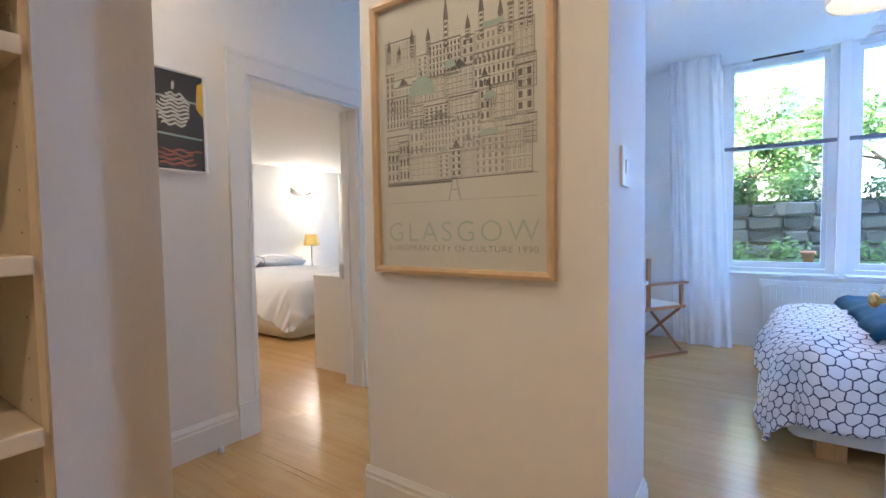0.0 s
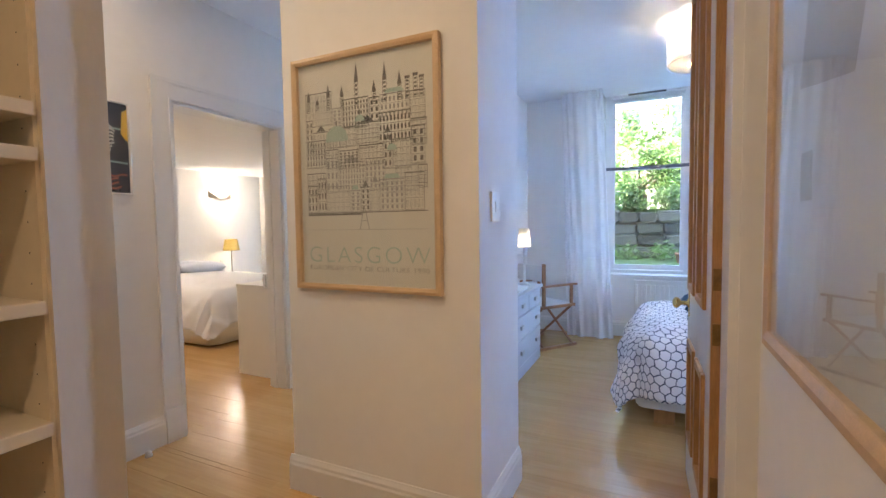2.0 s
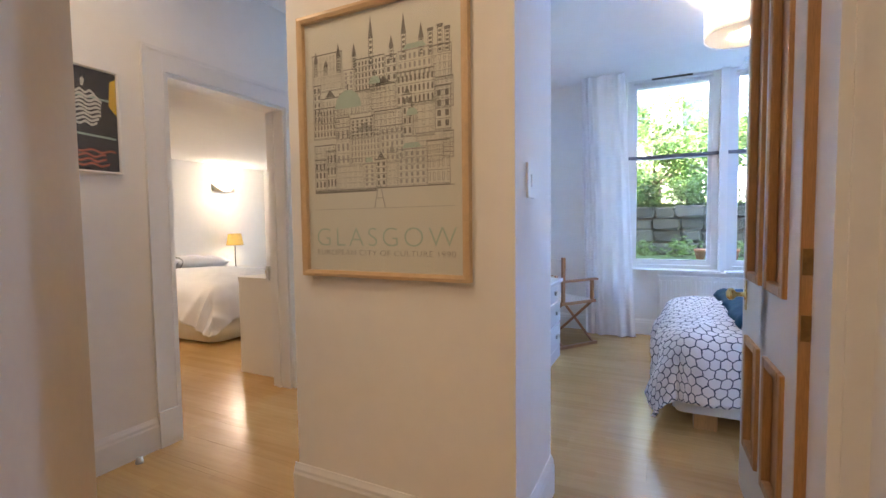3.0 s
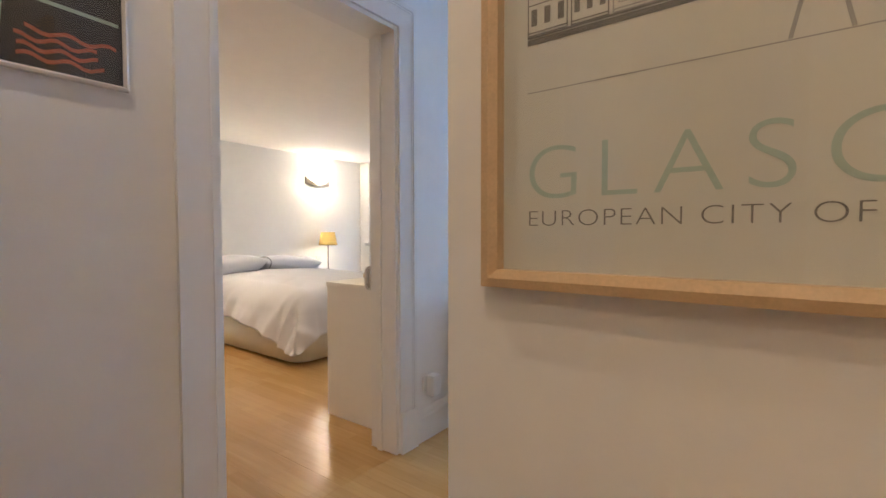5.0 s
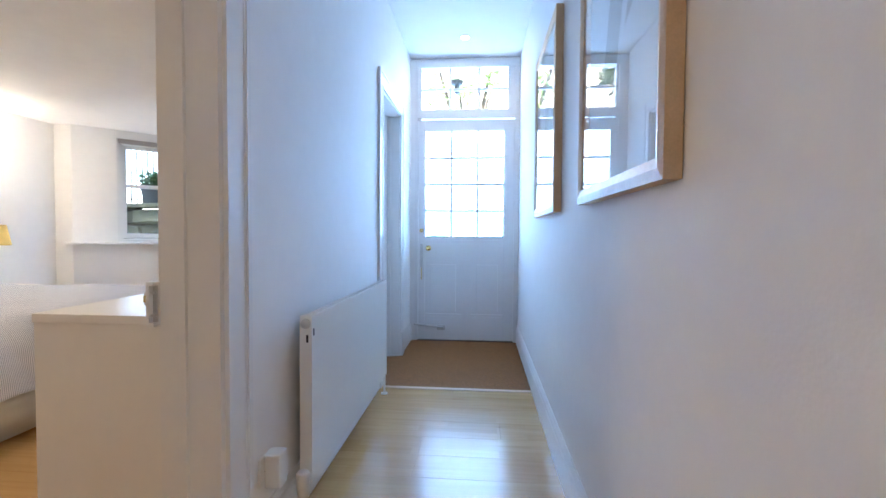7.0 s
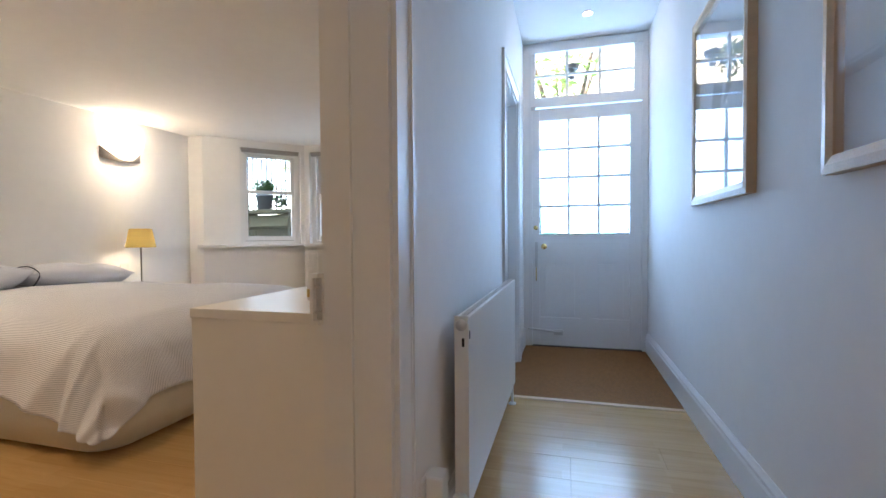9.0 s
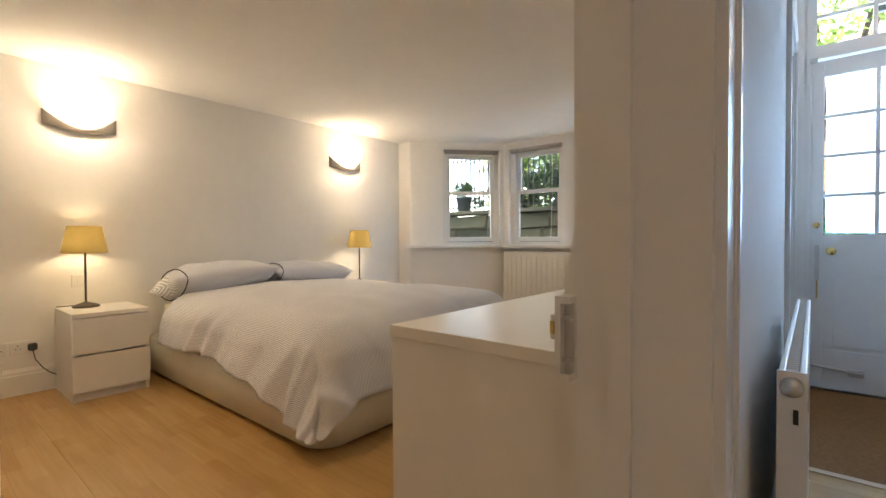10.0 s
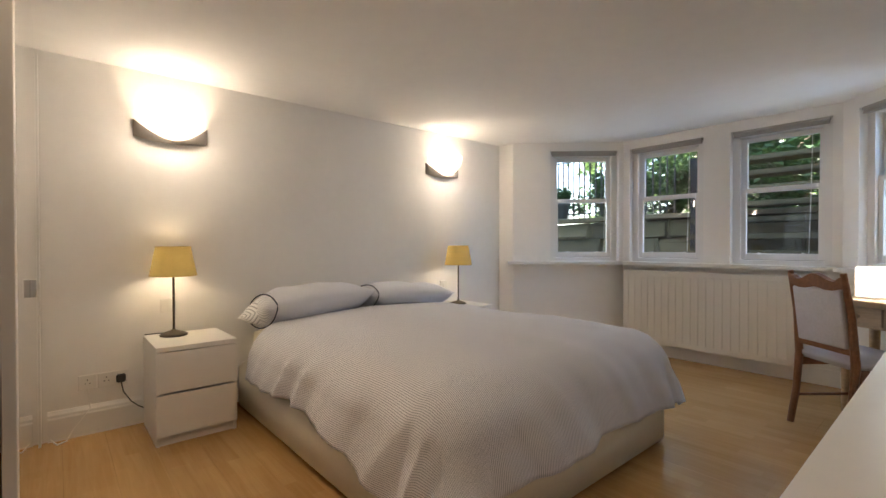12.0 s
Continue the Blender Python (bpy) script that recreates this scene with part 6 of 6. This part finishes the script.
def shrub(x, y, z, w, h, seed, leaves, label, m, size=0.05):
    rnd = random.Random(seed)
    ob = thing("shrub", label, "shrub", (x, y, z))
    blobs = [(rnd.uniform(-w, w), rnd.uniform(-0.25, 0.25), rnd.uniform(0.1, h), rnd.uniform(0.12, 0.30)) for _ in range(16)]
    for k in range(5):
        part("stem", tube([(rnd.uniform(-0.1, 0.1), 0, -0.05), (rnd.uniform(-w, w) * 0.6, rnd.uniform(-0.1, 0.1), h * 0.8)], [0.012, 0.005], 5), BARK, ob)
    leaf_cloud("foliage", blobs, leaves, size, m, ob, seed)
    return ob


# raised garden behind the east bedroom with its dry-stone wall
structure("ground", box(-1.10, 9.0, 7.0, 9.3, 0.0, 0.60), GRASS, "raised planted bed outside the window", "ground")
structure("ground", box(-1.10, 30.0, 9.65, 60.0, 0.0, 1.55), GRASS, "grassy bank above the stone wall", "ground")


def stone_wall(name, x0, x1, y, z0, rows, hrow, wmin, wmax, depth, material, label, seed):
    rnd = random.Random(seed)
    ob = structure(name, box(x0, x1, y + 0.08, y + depth + 0.05, z0, z0 + rows * hrow - 0.06), SUBFLOOR, label, "wall")
    meshes = []
    for k in range(6):
        w, h = rnd.uniform(wmin, wmax), hrow * rnd.uniform(0.96, 1.04)
        bm = box(0, w - 0.016, 0, depth, 0, h - 0.014, min(0.05, h * 0.20))
        for v in bm.verts:
            v.co += Vector((rnd.gauss(0, 0.016), rnd.gauss(0, 0.016), rnd.gauss(0, 0.014)))
        me = bpy.data.meshes.new("stone")
        bm.to_mesh(me)
        bm.free()
        me.materials.append(material)
        meshes.append((w, me))
    for r in range(rows):
        x = x0 + rnd.uniform(-0.1, 0.0)
        while x < x1:
            w, me = rnd.choice(meshes)
            o = new("stone", me)
            o.location = (x, y + rnd.uniform(-0.02, 0.03), z0 + r * hrow)
            k = rnd.uniform(0.7, 1.15)
            o.scale = (k, 1, rnd.uniform(0.95, 1.1))
            o.rotation_euler = (0, rnd.gauss(0, 0.008), rnd.gauss(0, 0.02))
            o.parent = ob
            x += w * k
    return ob


def vary(m, lo, hi):
    """Tone that differs from piece to piece."""
    nt = m.node_tree
    b = nt.nodes["Principled BSDF"]
    oi, r, s = nt.nodes.new("ShaderNodeObjectInfo"), nt.nodes.new("ShaderNodeMapRange"), nt.nodes.new("ShaderNodeVectorMath")
    s.operation = 'SCALE'
    r.inputs[3].default_value, r.inputs[4].default_value = lo, hi
    nt.links.new(oi.outputs["Random"], r.inputs[0])
    nt.links.new(b.inputs["Base Color"].links[0].from_socket, s.inputs[0])
    nt.links.new(r.outputs[0], s.inputs["Scale"])
    nt.links.new(s.outputs[0], b.inputs["Base Color"])


vary(STONE, 0.6, 1.5)
vary(MOSS, 0.6, 1.4)
stone_wall("garden_wall", -1.0, 5.2, 9.35, 0.60, 4, 0.225, 0.28, 0.62, 0.28, STONE, "rough grey dry-stone garden wall", 5)
tree(0.1, 11.6, 1.55, 2.3, 1.4, 21, 8200, "young leafy tree above the stone wall", size=0.055)
tree(2.5, 12.4, 1.55, 3.3, 1.5, 22, 8200, "leafy tree above the stone wall", size=0.055)
tree(4.6, 12.0, 1.55, 3.8, 1.8, 27, 6500, "leafy tree above the stone wall", size=0.06)
for k, (x, y, h) in enumerate(((-0.5, 9.9, 0.5), (0.6, 10.0, 0.6), (1.6, 9.9, 0.7), (2.8, 10.0, 0.6), (3.8, 9.9, 0.7))):
    shrub(x, y - 0.28, 1.42, 0.55, h, 40 + k, 1300, "leafy shrub growing over the wall top", LEAF if k % 2 else LEAF2, 0.045)
for k, (x, y) in enumerate(((-0.05, 9.05), (0.52, 8.85), (1.55, 9.1), (2.3, 8.95))):
    shrub(x, y, 0.58, 0.20, 0.16 + 0.08 * (k % 2), 60 + k, 150, "low bright plant at the foot of the wall", LEAF, 0.05)
for x, y in ((0.82, 8.4), (1.27, 8.4)):
    pt = thing("flower_pot", "terracotta flower pot in the garden bed", "flower pot", (x, y, 0.60), "garden pots")
    part("pot", lathe([(0.055, 0), (0.078, 0.13), (0.09, 0.13), (0.09, 0.165), (0.075, 0.165)], 20), TERRACOTTA, pt, smooth=True)

# planting in the entrance yard, seen through the door glass and fanlight
shrub(-2.02, 6.42, 0.0, 0.16, 1.05, 150, 700, "dark evergreen shrub outside the entrance door", LEAF2, 0.05)
shrub(-1.02, 6.45, 0.6, 0.14, 1.5, 151, 260, "light leafy climber outside the entrance door", LEAF, 0.06)
tree(-1.9, 13.5, 1.44, 6.5, 2.2, 152, 1700, "slender leafy tree beyond the entrance yard", size=0.085, mat_b=LEAF)

# sunken yard outside the bay: mossy retaining wall, railings, stair and planting
stone_wall("yard_wall", -9.5, -1.9, 9.2, 0.0, 5, 0.30, 0.7, 1.15, 0.3, MOSS, "dark mossy sandstone retaining wall of the yard", 9)
structure("ground", box(-60.0, -1.10, 9.55, 60.0, 0.0, 1.44), GRASS, "street level ground above the yard wall", "ground")
structure("pavement", box(-9.5, -1.1, 6.95, 9.2, 0.0, 0.02), STONE, "grey stone paving of the sunken yard", "pavement")
structure("trim", box(-9.6, -1.9, 9.12, 9.58, 1.50, 1.57, 0.01), MOSS, "worn stone coping on the yard wall", "coping")


def railings(x0, x1, y, z0, h):
    ob = thing("iron_railings", "black iron railings along the wall top", "railings", (0, 0, 0))
    part("top_rail", box(x0, x1, y - 0.012, y + 0.012, z0 + h - 0.12, z0 + h - 0.10), BLACKIRON, ob)
    part("bottom_rail", box(x0, x1, y - 0.012, y + 0.012, z0 + 0.08, z0 + 0.10), BLACKIRON, ob)
    bar_me = bpy.data.meshes.new("baluster")
    bm = tube([(0, 0, -0.01), (0, 0, h)], [0.014, 0.014], 6)
    bm.to_mesh(bar_me)
    bm.free()
    bar_me.materials.append(BLACKIRON)
    x = x0 + 0.05
    while x < x1:
        o = new("baluster", bar_me)
        o.location = (x, y, z0)
        o.parent = ob
        x += 0.11


BLACKIRON = mat("black_painted_iron", (0.015, 0.015, 0.016), 0.4, 0.3, grain=0.2)
railings(-9.4, -5.6, 9.35, 1.57, 1.15)


def outside_stair():
    ob = thing("stone_stair", "open stone stair rising past the bay windows", "stair", (0, 0, 0))
    for k in range(7):
        z = 0.98 + 0.19 * k
        y = 7.95 + 0.10 * k
        part("step", soften(prism([(-4.95, y), (-3.38, y), (-3.38, y + 0.34), (-4.95, y + 0.34)], z, z + 0.06), 0.012, 2), MOSS, ob, "worn stone tread")
    part("stringer", prism([(-3.40, 7.9), (-3.246, 7.9), (-3.246, 9.1), (-3.40, 9.1)], 0.0, 2.6), MOSS, ob, "side wall of the stair")
    part("stringer", prism([(-5.02, 8.35), (-4.93, 8.35), (-4.93, 8.95), (-5.02, 8.95)], 0.0, 2.2), BLACKIRON, ob, "dark iron post of the stair")


outside_stair()
pot = thing("planter", "dark planter with green shrub on the wall top", "planter", (-7.63, 9.33, 1.57))
part("tub", lathe([(0.11, 0), (0.16, 0.26), (0.175, 0.26), (0.175, 0.30), (0.15, 0.30)], 20), LEAD, pot, smooth=True)
leaf_cloud("plant", [(0, 0, 0.40, 0.20), (0.1, 0, 0.46, 0.14), (-0.1, 0.03, 0.42, 0.15)], 420, 0.045, LEAF2, pot, 71)
for k, (x, y, h, s) in enumerate(((-5.6, 10.6, 2.6, 1.1), (-4.9, 11.0, 3.2, 1.2), (-6.6, 11.8, 3.4, 1.3), (-7.9, 11.2, 2.8, 0.7), (-4.9, 12.4, 3.0, 1.1))):
    tree(x, y, 1.44, h, s, 80 + k, 3600, "leafy shrub tree beyond the yard wall", size=0.075, mat_a=LEAF if k != 1 else LEAF2)
for k, x in enumerate((-5.9, -5.2, -4.6, -4.1, -6.5, -7.0)):
    shrub(x, 9.8, 1.44, 0.45, 0.9, 90 + k, 900, "dense evergreen shrub behind the wall", LEAF2, 0.06)
leaf_hedge = thing("hedge", "tall clipped hedge bordering the street", "hedge", (-8.0, 16.0, 1.44))
leaf_cloud("foliage", [(dx, 0, dz, 0.55) for dx in np.arange(-3, 9.1, 0.6) for dz in (0.3, 0.9, 1.4)], 5000, 0.10, LEAF, leaf_hedge, 99)


def facade(x0, x1, y, z0, h, label):
    ob = thing("terrace_house", label, "house", (0, 0, 0))
    part("wall", box(x0, x1, y, y + 6, z0, z0 + h), FACADE, ob)
    part("roof", prism([(x0 - 0.2, y - 0.2), (x1 + 0.2, y - 0.2), (x1 + 0.2, y + 6), (x0 - 0.2, y + 6)], z0 + h, z0 + h + 0.4), SLATE, ob)
    for s in range(int(h // 3.2)):
        x = x0 + 1.0
        while x < x1 - 1.6:
            w = part("window", box(x, x + 1.1, y - 0.04, y + 0.02, z0 + 0.9 + s * 3.2, z0 + 2.7 + s * 3.2), GLOSS, ob)
            part("pane", box(x + 0.08, x + 1.02, y - 0.045, y - 0.041, z0 + 0.98 + s * 3.2, z0 + 2.62 + s * 3.2), DARKPANE, w)
            x += 2.4


SLATE = mat("grey_slate", (0.10, 0.10, 0.11), 0.7, grain=0.2)
DARKPANE = mat("dark_far_glass", (0.03, 0.035, 0.04), 0.1)
facade(-12.0, 3.0, 26.0, 1.44, 9.6, "blond sandstone terrace across the street")

# ---- floorboards ----
PLANKS = {}


def plank_mesh(L, W):
    key = (round(L, 2), round(W, 3))
    if key not in PLANKS:
        bm = box(0.0002, L - 0.0002, 0.0002, W - 0.0002, -0.014, 0.0)
        e = [q for q in bm.edges if all(v.co.z > -0.001 for v in q.verts)]
        bmesh.ops.bevel(bm, geom=e, offset=0.0006, segments=1, affect='EDGES')
        me = bpy.data.meshes.new("plank")
        bm.to_mesh(me)
        bm.free()
        me.materials.append(BOARDS)
        PLANKS[key] = me
    return PLANKS[key]


def floorboards(x0, x1, y0, y1, label):
    ob = structure("floor", box(x0, x1, y0, y1, -0.028, -0.012), SUBFLOOR, label, "floor")
    y, row = y0, 0
    while y < y1 - 0.01:
        w = min(0.195, y1 - y)
        x = x0 - random.choice((0.0, 0.4, 0.8, 1.2))
        while x < x1 - 0.02:
            a, b = max(x, x0), min(x + 1.6, x1)
            if b - a > 0.02:
                p = new("plank", plank_mesh(b - a, w))
                p.location = (a, y, 0)
                p.parent = ob
            x += 1.6
        y += 0.195
    return ob


floorboards(-2.20, 0.74, -1.6, 1.555, "blond three-strip hardwood boards in the hall")
floorboards(-2.20, -1.148, 1.555, 4.40, "blond three-strip hardwood boards in the corridor")
floorboards(-0.98, 2.60, 1.555, 5.36, "blond three-strip hardwood boards in the bedroom")
floorboards(-6.10, -2.20, 1.05, 6.78, "blond three-strip hardwood boards in the bedroom")
structure("floor", box(-2.345, -1.148, 4.40, 4.44, -0.02, 0.005, 0.002), ASH, "pale timber threshold strip before the mat", "threshold")
tagged(part("door_mat", box(-2.33, -1.148, 4.44, 5.80, -0.02, 0.004), COIR), "brown coir matting filling the entrance recess", "door mat")
